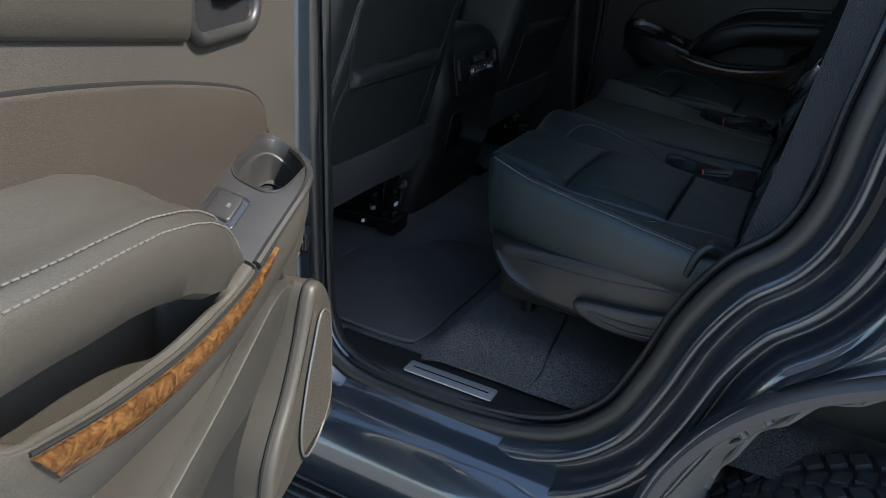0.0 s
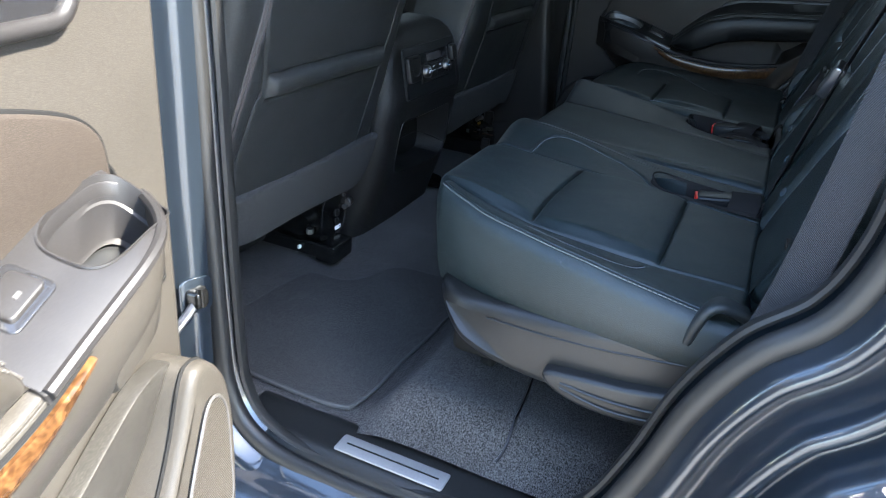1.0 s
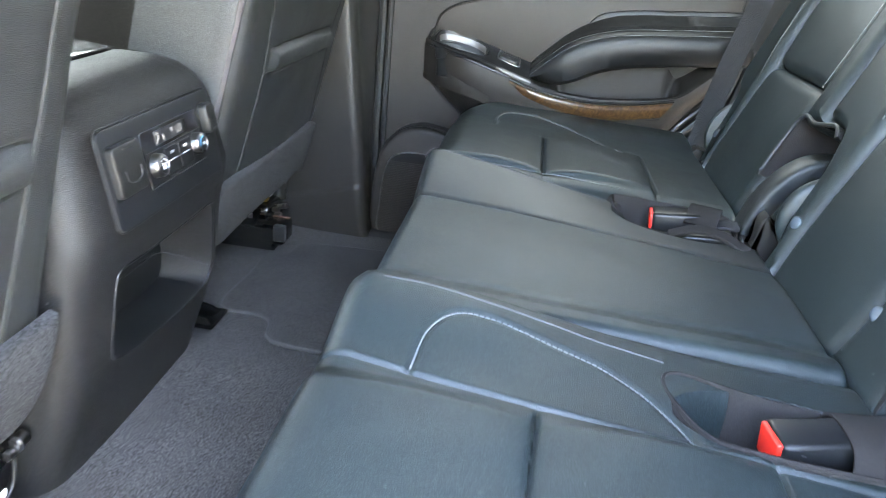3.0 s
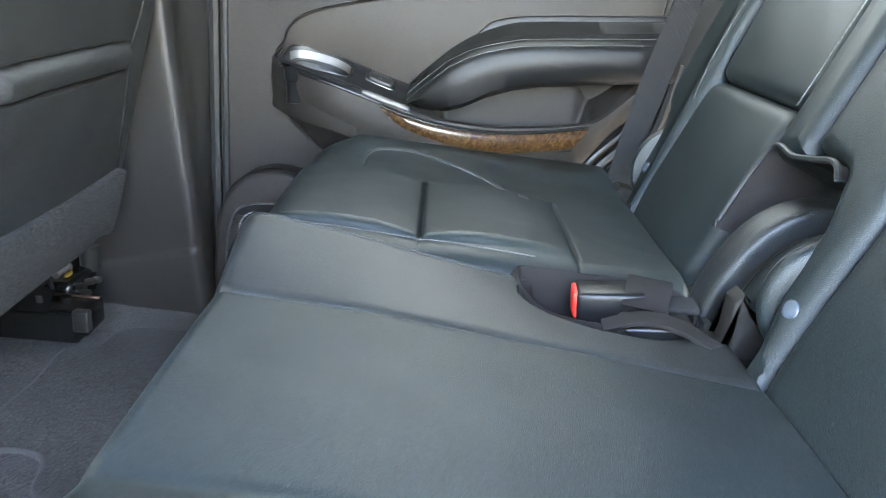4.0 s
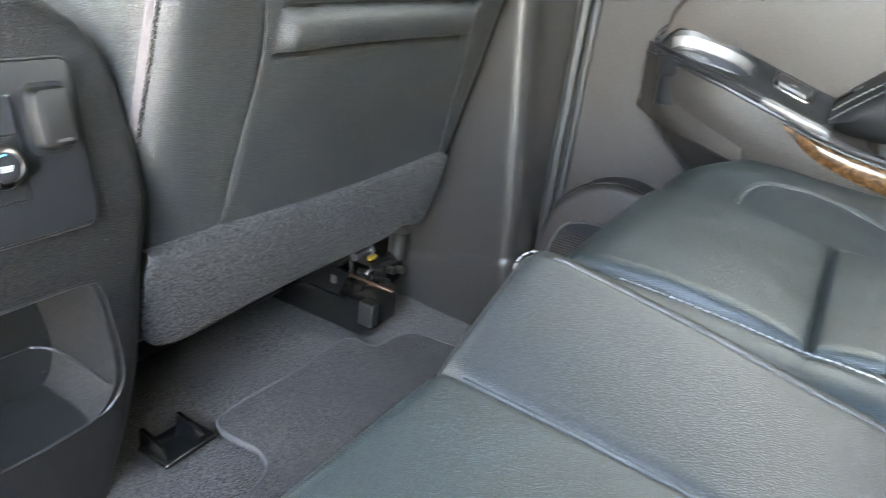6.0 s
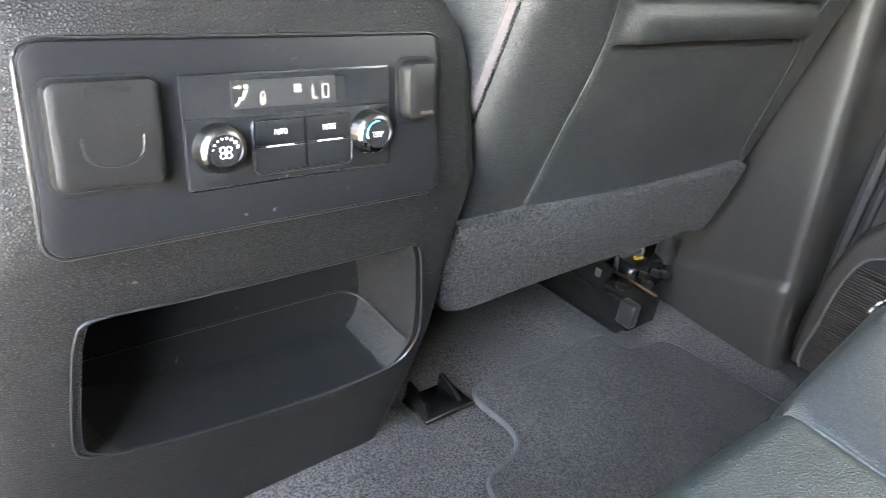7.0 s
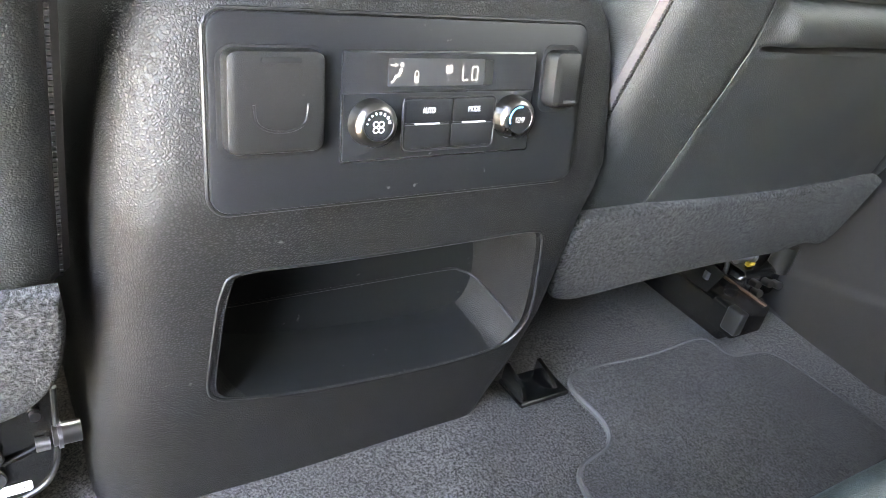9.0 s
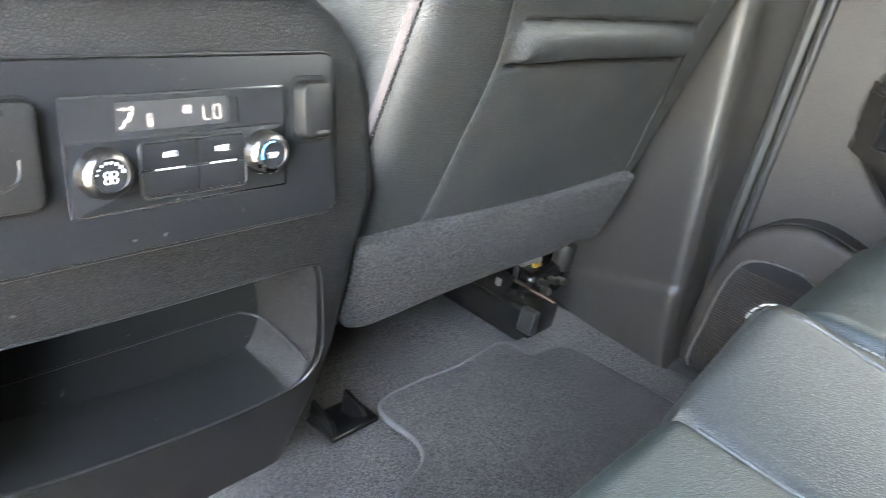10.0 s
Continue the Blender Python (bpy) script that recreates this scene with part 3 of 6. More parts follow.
wall_quad("window_6", [(-1.28, -0.885, 0.72), (-0.06, -0.885, 0.72), (-0.06, -0.70, ROOF), (-1.0, -0.70, ROOF)], OPAQUE_PANE, "opaque dark pane that keeps sky out of the front door window", "window", (0, -0.006, 0))
wall_quad("windscreen", [(-1.30, -0.88, 0.78), (-1.30, 0.88, 0.78), (-1.12, 0.74, ROOF - 0.05), (-1.12, -0.74, ROOF - 0.05)], OPAQUE_PANE, "opaque dark pane that keeps sky out above the dashboard", "window", (-0.006, 0, 0))
wall_quad("window_5", [(2.33, -0.86, 0.70), (2.33, 0.86, 0.70), (2.2, 0.72, ROOF), (2.2, -0.72, ROOF)], OPAQUE_PANE, "opaque dark pane that keeps light out at the tailgate", "window", (0.006, 0, 0))

# hinge pillar of the near side, painted, seen beyond the seal
hp = spline([(0.085, -0.885), (0.080, -0.91), (0.055, -0.93), (0.045, -0.955), (0.02, -0.98), (-0.03, -1.0)], 4)
part("hinge_pillar", loft([[(x, lean(y, z), z) for x, y in hp] for z in np.linspace(-0.05, 1.16, 30)]), PAINT, body)
part("check_recess", slab(rrect(-0.930, -0.886, 0.222, 0.276, 0.010), 0.003, lambda a, b, h: (0.0795 + 0.35 * (a + 0.91) + h, a, b), 0.001), PAINT, body)
part("door_check", rbox((0.074, -0.925, 0.236), (0.100, -0.900, 0.262), 0.006), BLACK_STEEL, body, "black door check housing")
part("check_arm", tube([(0.090, -0.912, 0.250), (0.086, -0.932, 0.230), (0.078, -0.958, 0.205)], 0.0065, 8), STEEL, body, "bare steel door check arm")
part("check_pin", tube([(0.096, -0.914, 0.240), (0.096, -0.914, 0.268)], 0.007, 10), BLACK_STEEL, body)

# far pillar cover beside the far front seat
rows = []
for z in sorted(list(np.linspace(-0.02, 0.30, 60)) + list(np.linspace(0.32, 1.18, 24))):
    xc = float(np.interp(z, [0.0, 0.04, 0.10, 0.20, 0.30, 0.48, 1.10], [0.098, 0.085, 0.077, 0.068, 0.057, 0.036, -0.02]))
    fp = spline([(-0.20, 0.792), (-0.12, 0.778), (-0.06, 0.770), (xc - 0.04, 0.763), (xc - 0.012, 0.762), (xc, 0.768), (xc + 0.007, 0.781), (xc + 0.013, 0.812), (max(0.078, xc + 0.004), 0.852)], 6)
    rows.append([(x, lean(y - 0.005 * (1 - float(ramp(np.array(z), 0.114 + 0.28 * x, 0.120 + 0.28 * x))) * float(ramp(np.array(-y), -0.80, -0.775)), z), z) for x, y in fp])
setting("pillar_cover_far", loft(rows), PILLAR, "dark grey moulded pillar cover beside the front seat", "pillar")
for x, r in ((0.084, 0.010), (0.101, 0.007)):
    setting("trim_door_gap", tube([(x, lean(0.848, z), z) for z in np.linspace(0.0, 1.1, 12)], r, 8), RUBBER, "black rubber seal along the far door", "seal")
for k, (off, r) in enumerate(((0.0, 0.006), (0.014, 0.009), (0.034, 0.011))):
    arc_far = spline([(0.66 + off, 0.10 - off), (0.705 + off, 0.215 - off), (0.735 + off, 0.288 - off), (0.764 + off, 0.345 - off), (0.812 + off, 0.398 - off), (0.848 + off * 0.8, 0.450 - off), (0.872 + off * 0.6, 0.56 - off)], 6)
    setting("trim_far_seal", tube([(x, 0.846 + 0.004 * k, z) for x, z in arc_far], r, 8), RUBBER, "black rubber seal round the far door's rear edge", "seal")
setting("sill_trim_far", loft([[(x, -y, z + 0.01) for y, z in trim] for x in np.linspace(-0.4, 0.75, 20)]), SHELL, "dark sill trim along the far door", "sill trim")

seam = [(0.490, -0.50), (0.494, -0.56), (0.502, -0.63), (0.508, -0.69), (0.511, -0.75), (0.505, -0.775)]
setting("trim_carpet_seam", tube([(x, y, floor_z(x, y) + 0.0005) for x, y in spline(seam, 6)], 0.0024, 6), RUBBER, "dark seam between two carpet pieces", "trim")

# ---- wheel ----
wheel = thing("wheel", (1.17, -0.86, GROUND), "black treaded tyre of the rear wheel in its arch", "wheel")
WC, WR = Vector((1.17, -0.86, GROUND + 0.385)), 0.385
prof = spline([(-0.12, 0.24), (-0.135, 0.30), (-0.128, 0.355), (-0.105, 0.378), (0.0, 0.381), (0.105, 0.378), (0.128, 0.355), (0.135, 0.30), (0.12, 0.24)], 3)
part("tyre", loft([[(WC.x + r * math.cos(a), WC.y + y, WC.z + r * math.sin(a)) for y, r in prof] for a in np.linspace(0, 2 * math.pi, 73)[:-1]], close_u=True), TYRE, wheel)
bm = bmesh.new()
for i in range(72):
    a = 2 * math.pi * i / 72
    for k, yy in enumerate((-0.10, -0.055, -0.018, 0.018, 0.055, 0.10)):
        aa = a + (0.02 if k % 2 else 0.0)
        m = Matrix.Translation(WC) @ Matrix.Rotation(-aa, 4, "Y") @ Matrix.Translation((0.382, yy, 0)) @ Matrix.Rotation(0.3 if k % 2 else -0.3, 4, "X") @ Matrix.Diagonal((0.014, 0.028, 0.024, 1))
        bmesh.ops.create_cube(bm, size=1, matrix=m)
part("tread", bm, TYRE, wheel, "deep blocky tread", kind="stuff")
part("rim", loft([[(WC.x + r * math.cos(a), WC.y + y, WC.z + r * math.sin(a)) for y, r in ((-0.12, 0.242), (-0.10, 0.23), (-0.06, 0.20), (-0.05, 0.02))] for a in np.linspace(0, 2 * math.pi, 49)[:-1]], close_u=True), STEEL, wheel)

# ---- floor mats ----
def mat(name, outline, label):
    t = thing(name, (np.mean([p[0] for p in outline]), np.mean([p[1] for p in outline]), 0.0), label, "floor mat", "floor mats")
    o = spline(outline, 6, closed=True)
    part("mat_surface", slab([tuple(p) for p in o], 0.010, lambda a, b, h: (a, b, floor_z(a, b) + 0.002 + h), 0.003), MATTING, t)
    ring = [(p[0], p[1], floor_z(*p) + 0.009) for p in evenly(np.vstack([o, o[:1]]), 0.012)]
    part("bound_edge", tube(ring, 0.0036, 7, False), BINDING, t, "grey stitched edge binding")


mat("floor_mat", [(-0.11, -0.735), (-0.105, -0.60), (-0.090, -0.42), (-0.065, -0.384), (-0.010, -0.380), (0.026, -0.352), (0.046, -0.290), (0.080, -0.256), (0.14, -0.247), (0.22, -0.25), (0.250, -0.275), (0.256, -0.45), (0.250, -0.60), (0.250, -0.735), (0.228, -0.764), (0.13, -0.768), (0.02, -0.760)],
    "charcoal carpet floor mat with bound edge in the rear footwell")
mat("floor_mat", [(-0.092, 0.345), (-0.09, 0.49), (-0.092, 0.592), (-0.048, 0.606), (-0.032, 0.670), (0.03, 0.684), (0.20, 0.69), (0.250, 0.67), (0.256, 0.45), (0.250, 0.26), (0.15, 0.235), (0.064, 0.236), (0.031, 0.256), (0.016, 0.310), (-0.015, 0.332)],
    "charcoal carpet floor mat with bound edge behind the far front seat")

# ---- second-row seats ----
BACK_X, BACK_Z, RECLINE = 0.819, 0.335, 21.0


def seat_matrix(y):
    """Across the seat, up its back, out of its back, for a back centred on y."""
    s, c = math.sin(radians(RECLINE)), math.cos(radians(RECLINE))
    return Matrix(((0, s, -c, BACK_X), (-1, 0, 0, y), (0, c, s, BACK_Z), (0, 0, 0, 1)))


def wrinkle(X, Y, k, a):
    return a * np.sin(X * k + 1.7 * np.sin(Y * k * 0.6)) * np.sin(Y * k * 0.8 + 0.9 * np.sin(X * k * 0.5))


def puffs(x, x0, x1, x2):
    """Two stuffed blocks between three seams."""
    a = np.clip((x - x0) / (x1 - x0), 0, 1)
    b = np.clip((x - x1) / (x2 - x1), 0, 1)
    return np.sqrt(np.clip(np.sin(a * math.pi), 0, 1)) + np.sqrt(np.clip(np.sin(b * math.pi), 0, 1))


N_IN = [(0.285, -0.320), (0.468, -0.342), (0.62, -0.355), (0.80, -0.365)]
N_OUT = [(0.285, -0.640), (0.372, -0.646), (0.48, -0.652), (0.66, -0.645), (0.80, -0.630)]
N_ARC = spline([(0.363, -0.328), (0.370, -0.276), (0.392, -0.246), (0.425, -0.240), (0.47, -0.250), (0.523, -0.266), (0.560, -0.293), (0.585, -0.328), (0.595, -0.350)], 6)
N_ARC_OUT = spline([(0.382, -0.655), (0.402, -0.690), (0.44, -0.712), (0.49, -0.722), (0.565, -0.720), (0.617, -0.700), (0.640, -0.660)], 6)


def near_top(x, y):
    z = 0.371 - 0.062 * (x - 0.30) - 0.045 * ramp(x, 0.768, 0.800)
    z = z + 0.024 * ramp(y, -0.335, -0.215) * (1 - ramp(x, 0.34, 0.62))
    z = z + 0.031 * (1 - ramp(y, -0.752, -0.650)) * (1 - 0.7 * ramp(x, 0.48, 0.78))
    inside = ramp(y, -0.650, -0.620) * (1 - ramp(y, -0.375, -0.340))
    z = z + 0.013 * inside * puffs(x, 0.275, 0.470 + 0.008 * np.sin((y + 0.35) * 9), 0.655)
    z = z - inside * (0.004 * bell(x - 0.470 - 0.008 * np.sin((y + 0.35) * 9), 0.0024) + 0.004 * bell(x - 0.655, 0.0024))
    z = z - 0.005 * bell(line_gap(x, y, N_IN), 0.0026) - 0.005 * bell(line_gap(x, y, N_OUT), 0.0028)
    z = z - 0.0030 * bell(line_gap(x, y, N_ARC), 0.0034) - 0.002 * bell(line_gap(x, y, N_ARC_OUT), 0.003)
    z = z - 0.075 * ramp(-np.hypot((x - 0.682) / 2.0, y + 0.303), -0.050, -0.044)
    return z + wrinkle(x, y, 60, 0.0004) + wrinkle(x + 0.3, y, 23, 0.0007)


def near_plan(p):
    """The near cushion's outer corner is rounded in plan and its side runs outwards to the rear."""
    x, y, z = p
    y2 = y + 0.105 * max(0.0, min(1.0, (0.74 - x) / 0.46)) ** 2.85 * float(ramp(np.array(-y), 0.50, 0.72))
    k = (1 - float(ramp(np.array(y), -0.77, -0.56))) ** 1.5
    return (x + 0.040 * k * (1 - float(ramp(np.array(x), 0.26, 0.48))), y2, z)


M_SEAM = ([0.28, 0.43, 0.54, 0.62, 0.77, 0.90], [0.137, 0.136, 0.116, 0.102, 0.074, 0.06])


def mid_top(x, y):
    z = 0.357 - 0.05 * (x - 0.30) + 0.006 * (1 - ((y + 0.03) / 0.2) ** 2) - 0.045 * ramp(x, 0.768, 0.800)
    z = z + np.interp(x, [0.32, 0.40, 0.60], [0.044, 0.035, 0.006]) * np.clip((y - 0.130) / 0.105, 0, 1)
    z = z + 0.007 * (1 - ramp(y, -0.160, -0.132)) - 0.0015 * bell(y + 0.128, 0.006)
    z = z - 0.085 * ramp(-np.hypot((x - 0.668) / 1.9, y - 0.217), -0.050, -0.043)
    return z + wrinkle(x, y, 48, 0.0004) + wrinkle(x, y + 0.2, 19, 0.0008)


def mid_plan(p):
    """Bends the seam between the centre panel and its side strip."""
    x, y, z = p
    return (x, y + (float(np.interp(x, *M_SEAM)) - 0.130) * max(0.0, 1 - abs(y - 0.130) / 0.10), z)


F_ARC = spline([(0.375, 0.600), (0.376, 0.655), (0.395, 0.690), (0.458, 0.690), (0.53, 0.640), (0.575, 0.58), (0.607, 0.500)], 6)


def far_top(x, y):
    z = 0.366 - 0.045 * (x - 0.30) + 0.016 * (1 - ramp(y, 0.270, 0.31)) * (1 - ramp(x, 0.45, 0.7)) - 0.045 * ramp(x, 0.765, 0.797)
    edge = 0.525 + 0.09 * (0.47 - x)
    inside = ramp(y, 0.295, 0.325) * (1 - ramp(y, edge, edge + 0.03))
    z = z + 0.013 * inside * puffs(x, 0.275, 0.470, 0.650)
    z = z - inside * (0.004 * bell(x - 0.470, 0.0026) + 0.004 * bell(x - 0.650, 0.003))
    z = z - 0.003 * bell(line_gap(x, y, F_ARC), 0.0036) - 0.004 * bell(y - 0.31, 0.004) * (1 - ramp(x, 0.50, 0.62)) + 0.008 * ramp(y, 0.62, 0.72)
    z = z - 0.085 * ramp(-np.hypot((x - 0.668) / 1.9, y - 0.217), -0.050, -0.043)
    return z + wrinkle(x, y, 55, 0.0004) + wrinkle(x, y + 0.1, 21, 0.0008)


def draped(line, top, lift=0.0012, plan=None):
    pts = [(x, y, float(top(np.array(x), np.array(y))) + lift) for x, y in np.asarray(line, float)]
    return np.array([plan(p) for p in pts] if plan else pts)


def moved(bm, plan):
    for v in bm.verts:
        v.co = plan(v.co)
    return bm


def oval(line, wide, thick, square=0.7):
    """A padded band along a line in the x-z plane, wide across the car, rounded."""
    line = np.asarray(line, float)
    rows = []
    for i, p in enumerate(line):
        t = Vector(line[min(i + 1, len(line) - 1)] - line[max(i - 1, 0)]).normalized()
        across = Vector((0, 1, 0))
        n = t.cross(across).normalized()
        across = n.cross(t).normalized()
        rows.append([Vector(p) + wide * math.copysign(abs(math.cos(v)) ** square, math.cos(v)) * across + thick * math.copysign(abs(math.sin(v)) ** square, math.sin(v)) * n for v in np.linspace(0, 2 * math.pi, 33)[:-1]])
    return loft(rows, close_v=True, caps=True)


def round_front(bm, y_edge, y_full, amount):
    """Sweeps a cushion's front outer corner back, as the seat is rounded in plan."""
    for v in bm.verts:
        v.co.x += amount * float(ramp(np.array(v.co.y), y_full, y_edge)) ** 1.5 * (1 - float(ramp(np.array(v.co.x), 0.26, 0.48)))
    return bm


def rear_roll(owner, y0, y1):
    """The rolled leather tail of a cushion, in the fold under the backrest."""
    line = [(0.803 + 0.002 * math.sin(17 * y), y, 0.312 + 0.0015 * math.sin(31 * y)) for y in np.linspace(y0, y1, 24)]
    part("rear_roll", tube(line, [0.012] + [0.021] * 22 + [0.012], 18), LEATHER, owner, "rolled leather in the fold under the back")


tuck = lambda f, o: (-o[0] * 0.035 * f if o[0] < -0.3 else 0.0, o[1] * (0.010 * math.sin(math.pi * f) - 0.022 * f * f))
near_seat = thing("passenger_seat", (0.55, -0.46, 0.07), "black leather outer rear seat with grey stitching and open buckle pocket", "car seat", "rear seats")
part("cushion", moved(pad(0.283, 0.90, -0.772, -0.186, near_top, 0.25, 0.024, 360, 340, rr=0.026, side=tuck), near_plan), LEATHER, near_seat)


def rim(x, s):
    """A point on the rolled outer edge of the near cushion, s from 0 (top) to 1 (side)."""
    z = float(near_top(np.array(x), np.array(-0.746))) - 0.024 * (1 - math.sqrt(1 - s * s))
    return near_plan((x, -0.746 - 0.026 * s, z + 0.0004))


edge = np.array([rim(x, 0.42) for x in np.linspace(0.300, 0.722, 70)])
part("edge_stitching", stitches(edge, 0.0064, 0.0014, 0.0003), STITCH, near_seat, "light grey edge stitching", "stuff")
part("edge_seam", tube([rim(x, 0.22) for x in np.linspace(0.300, 0.730, 70)], 0.0013, 6), LEATHER, near_seat)
part("arc_stitching", stitches(draped(N_ARC, near_top, 0.0003, near_plan), 0.0054, 0.0014), STITCH, near_seat, "light grey arc stitching", "stuff")
part("arc_stitching", stitches(draped(N_ARC_OUT, near_top, 0.0003, near_plan), 0.0054, 0.0014), STITCH, near_seat, "", "stuff")
ridge = [(0.318, -0.215), (0.36, -0.215), (0.46, -0.220), (0.585, -0.232)]
part("inner_piping", tube(draped(spline(ridge, 8), near_top, -0.0010), 0.0022, 7), LEATHER_STRIP, near_seat)
front_fall = [(0.309 - 0.026 * math.sin(v), y, 0.372 + 0.019 * f - 0.024 * (1 - math.cos(v))) for y, f in ((-0.222, 0.92),) for v in np.linspace(0, 1.45, 14)]
part("front_stitching", stitches(front_fall, 0.0050, 0.0016, 0.0006), STITCH, near_seat, "", "stuff")
shell = [tuple(p) for p in spline([(0.366, 0.274), (0.40, 0.279), (0.50, 0.287), (0.65, 0.303), (0.80, 0.322)], 6)] + [tuple(p) for p in spline([(0.80, 0.215), (0.62, 0.190), (0.50, 0.190), (0.43, 0.206), (0.392, 0.229), (0.370, 0.250)], 6)]
part("side_shell", slab(shell, 0.083, lambda a, b, h: (a, -0.690 - h + 8.0 * max(0.0, 0.44 - a) ** 2 + 0.06 * max(0.0, 0.60 - a), b), 0.016, 4), SHELL, near_seat, "grey plastic seat side shield")
lever = [tuple(p) for p in spline([(0.556, 0.226), (0.564, 0.206), (0.610, 0.190), (0.69, 0.190), (0.765, 0.208), (0.770, 0.252), (0.72, 0.248), (0.66, 0.238), (0.60, 0.233)], 5, closed=True)]
part("recline_lever", slab(lever, 0.020, lambda a, b, h: (a, -0.772 - h, b), 0.007, 3), SHELL, near_seat, "dark grey recline lever")
for dz in (0.0, -0.014):
    part("lever_ridge", tube(spline([(0.580, -0.7915, 0.217 + dz * 0.5), (0.64, -0.793, 0.214 + dz), (0.70, -0.793, 0.218 + dz), (0.752, -0.7915, 0.226 + dz)], 6), 0.0026, 7), SHELL, near_seat)
part("shell_ridge", tube(spline([(0.46, -0.7660, 0.264), (0.56, -0.7710, 0.268), (0.66, -0.7730, 0.277), (0.77, -0.7730, 0.292)], 6), 0.0018, 7), SHELL, near_seat)
# Near-black block stands in for the shaded gap under the cushion.
part("under_cushion_shade", rbox((0.37, -0.66, 0.12), (0.80, -0.22, 0.255), 0.015), DARK, near_seat)
part("front_riser", rbox((0.40, -0.60, 0.060), (0.43, -0.20, 0.24), 0.012), PLASTIC, near_seat)
part("anchor_boot", oval(spline([(0.718, -0.763, 0.318), (0.724, -0.765, 0.344), (0.733, -0.762, 0.364), (0.748, -0.755, 0.370), (0.775, -0.742, 0.358)], 6), 0.015, 0.007), LEATHER_STRIP, near_seat, "dark cloth boot of the belt anchor")
rear_roll(near_seat, -0.745, -0.196)

mid_seat = thing("passenger_seat", (0.55, 0.03, 0.07), "smooth black leather centre rear seat between the outer seats", "car seat", "rear seats")
part("cushion", moved(pad(0.289, 0.90, -0.186, 0.131, mid_top, 0.245, 0.026, 200, 130, rr=0.014, side=tuck), mid_plan), LEATHER, mid_seat)
part("side_strip", moved(pad(0.287, 0.90, 0.119, 0.264, mid_top, 0.245, 0.026, 180, 80, rr=0.018, side=tuck), mid_plan), LEATHER_STRIP, mid_seat, "greyer leather strip along the cushion")
seam = [mid_plan((x, 0.1255, float(mid_top(np.array(x), np.array(0.13))) - 0.0035)) for x in np.linspace(0.31, 0.77, 30)]
part("strip_seam", tube(seam, 0.0022, 7), LEATHER, mid_seat)
ridge = [(0.312, 0.240), (0.345, 0.241), (0.45, 0.242), (0.60, 0.243)]
part("edge_piping", tube(draped(spline(ridge, 8), mid_top, -0.0016), 0.0030, 7), LEATHER_STRIP, mid_seat)
front_fall = [(0.305 - 0.018 * math.sin(v), 0.236, 0.398 - 0.020 * (1 - math.cos(v))) for v in np.linspace(0.2, 1.5, 10)]
part("front_stitching", stitches(front_fall, 0.0050, 0.0011, 0.0004), STITCH, mid_seat, "", "stuff")
part("front_riser", rbox((0.37, -0.19, 0.060), (0.40, 0.25, 0.24), 0.012), PLASTIC, mid_seat)
rear_roll(mid_seat, -0.186, 0.085)

far_seat = thing("passenger_seat", (0.55, 0.53, 0.07), "black leather outer rear seat beside the far door", "car seat", "rear seats")
part("cushion", round_front(pad(0.285, 0.90, 0.264, 0.800, far_top, 0.20, 0.036, 330, 300, rr=0.040, side=tuck), 0.80, 0.62, 0.055), LEATHER, far_seat)
part("arc_stitching", stitches(draped(F_ARC, far_top, 0.0002), 0.0048, 0.0014), STITCH, far_seat, "light grey arc stitching", "stuff")
part("edge_stitching", stitches(draped(spline([(0.34, 0.309), (0.42, 0.306), (0.50, 0.301), (0.60, 0.293)], 8), far_top, 0.0004), 0.0060, 0.0013), STITCH, far_seat, "", "stuff")
part("front_riser", rbox((0.40, 0.25, 0.060), (0.43, 0.70, 0.20), 0.012), PLASTIC, far_seat)
rear_roll(far_seat, 0.300, 0.600)


def block(owner, name, y0, y1, b0, b1, crown, taper=0.0):
    """A stuffed block of a backrest, its lower corners drawn in."""
    yc, w = (y0 + y1) / 2, (y1 - y0) / 2

    def top(a, b):
        return 0.034 + crown * np.sqrt(np.clip(1 - (a / w) ** 2 * 0.8, 0, 1)) * np.clip(np.sin(np.clip((b - b0) / (b1 - b0), 0, 1) * math.pi), 0, 1) ** 0.5 + wrinkle(a, b, 30, 0.0008)
    bm = pad(-w, w, b0, b1, top, -0.07, 0.020, 70, 90, None, rr=0.020)
    m = seat_matrix(yc)
    for v in bm.verts:
        v.co.x *= 1 - taper * (1 - math.sqrt(float(ramp(np.array(v.co.y), b0 - 0.01, b0 + 0.13))))
        v.co = m @ v.co
    return part(name, bm, LEATHER, owner)


def bolster(owner, outline, top=0.046, r=0.020, name="bolster"):
    """A padded side of a backrest of any outline, in y and height along the back."""
    o = evenly(np.vstack([outline, outline[:1]]), 0.012)[:-1]
    m = seat_matrix(0.0)
    return part(name, slab([tuple(p) for p in o], 0.12, lambda a, b, h: m @ Vector((-a, b, top - 0.12 + h)), r, 6), LEATHER, owner, sharp=60)


def back_line(pts, h):
    m = seat_matrix(0.0)
    return [tuple(m @ Vector((-y, b, h))) for y, b in pts]


def back_stitching(owner, pts, h=0.0468):
    part("back_stitching", stitches(back_line(spline(pts, 10), h), 0.0062, 0.0014, 0), STITCH, owner, "", "stuff")


# far back
block(far_seat, "lower_block", 0.312, 0.580, -0.075, 0.204, 0.012, 0.16)
block(far_seat, "upper_block", 0.306, 0.576, 0.204, 0.70, 0.008)
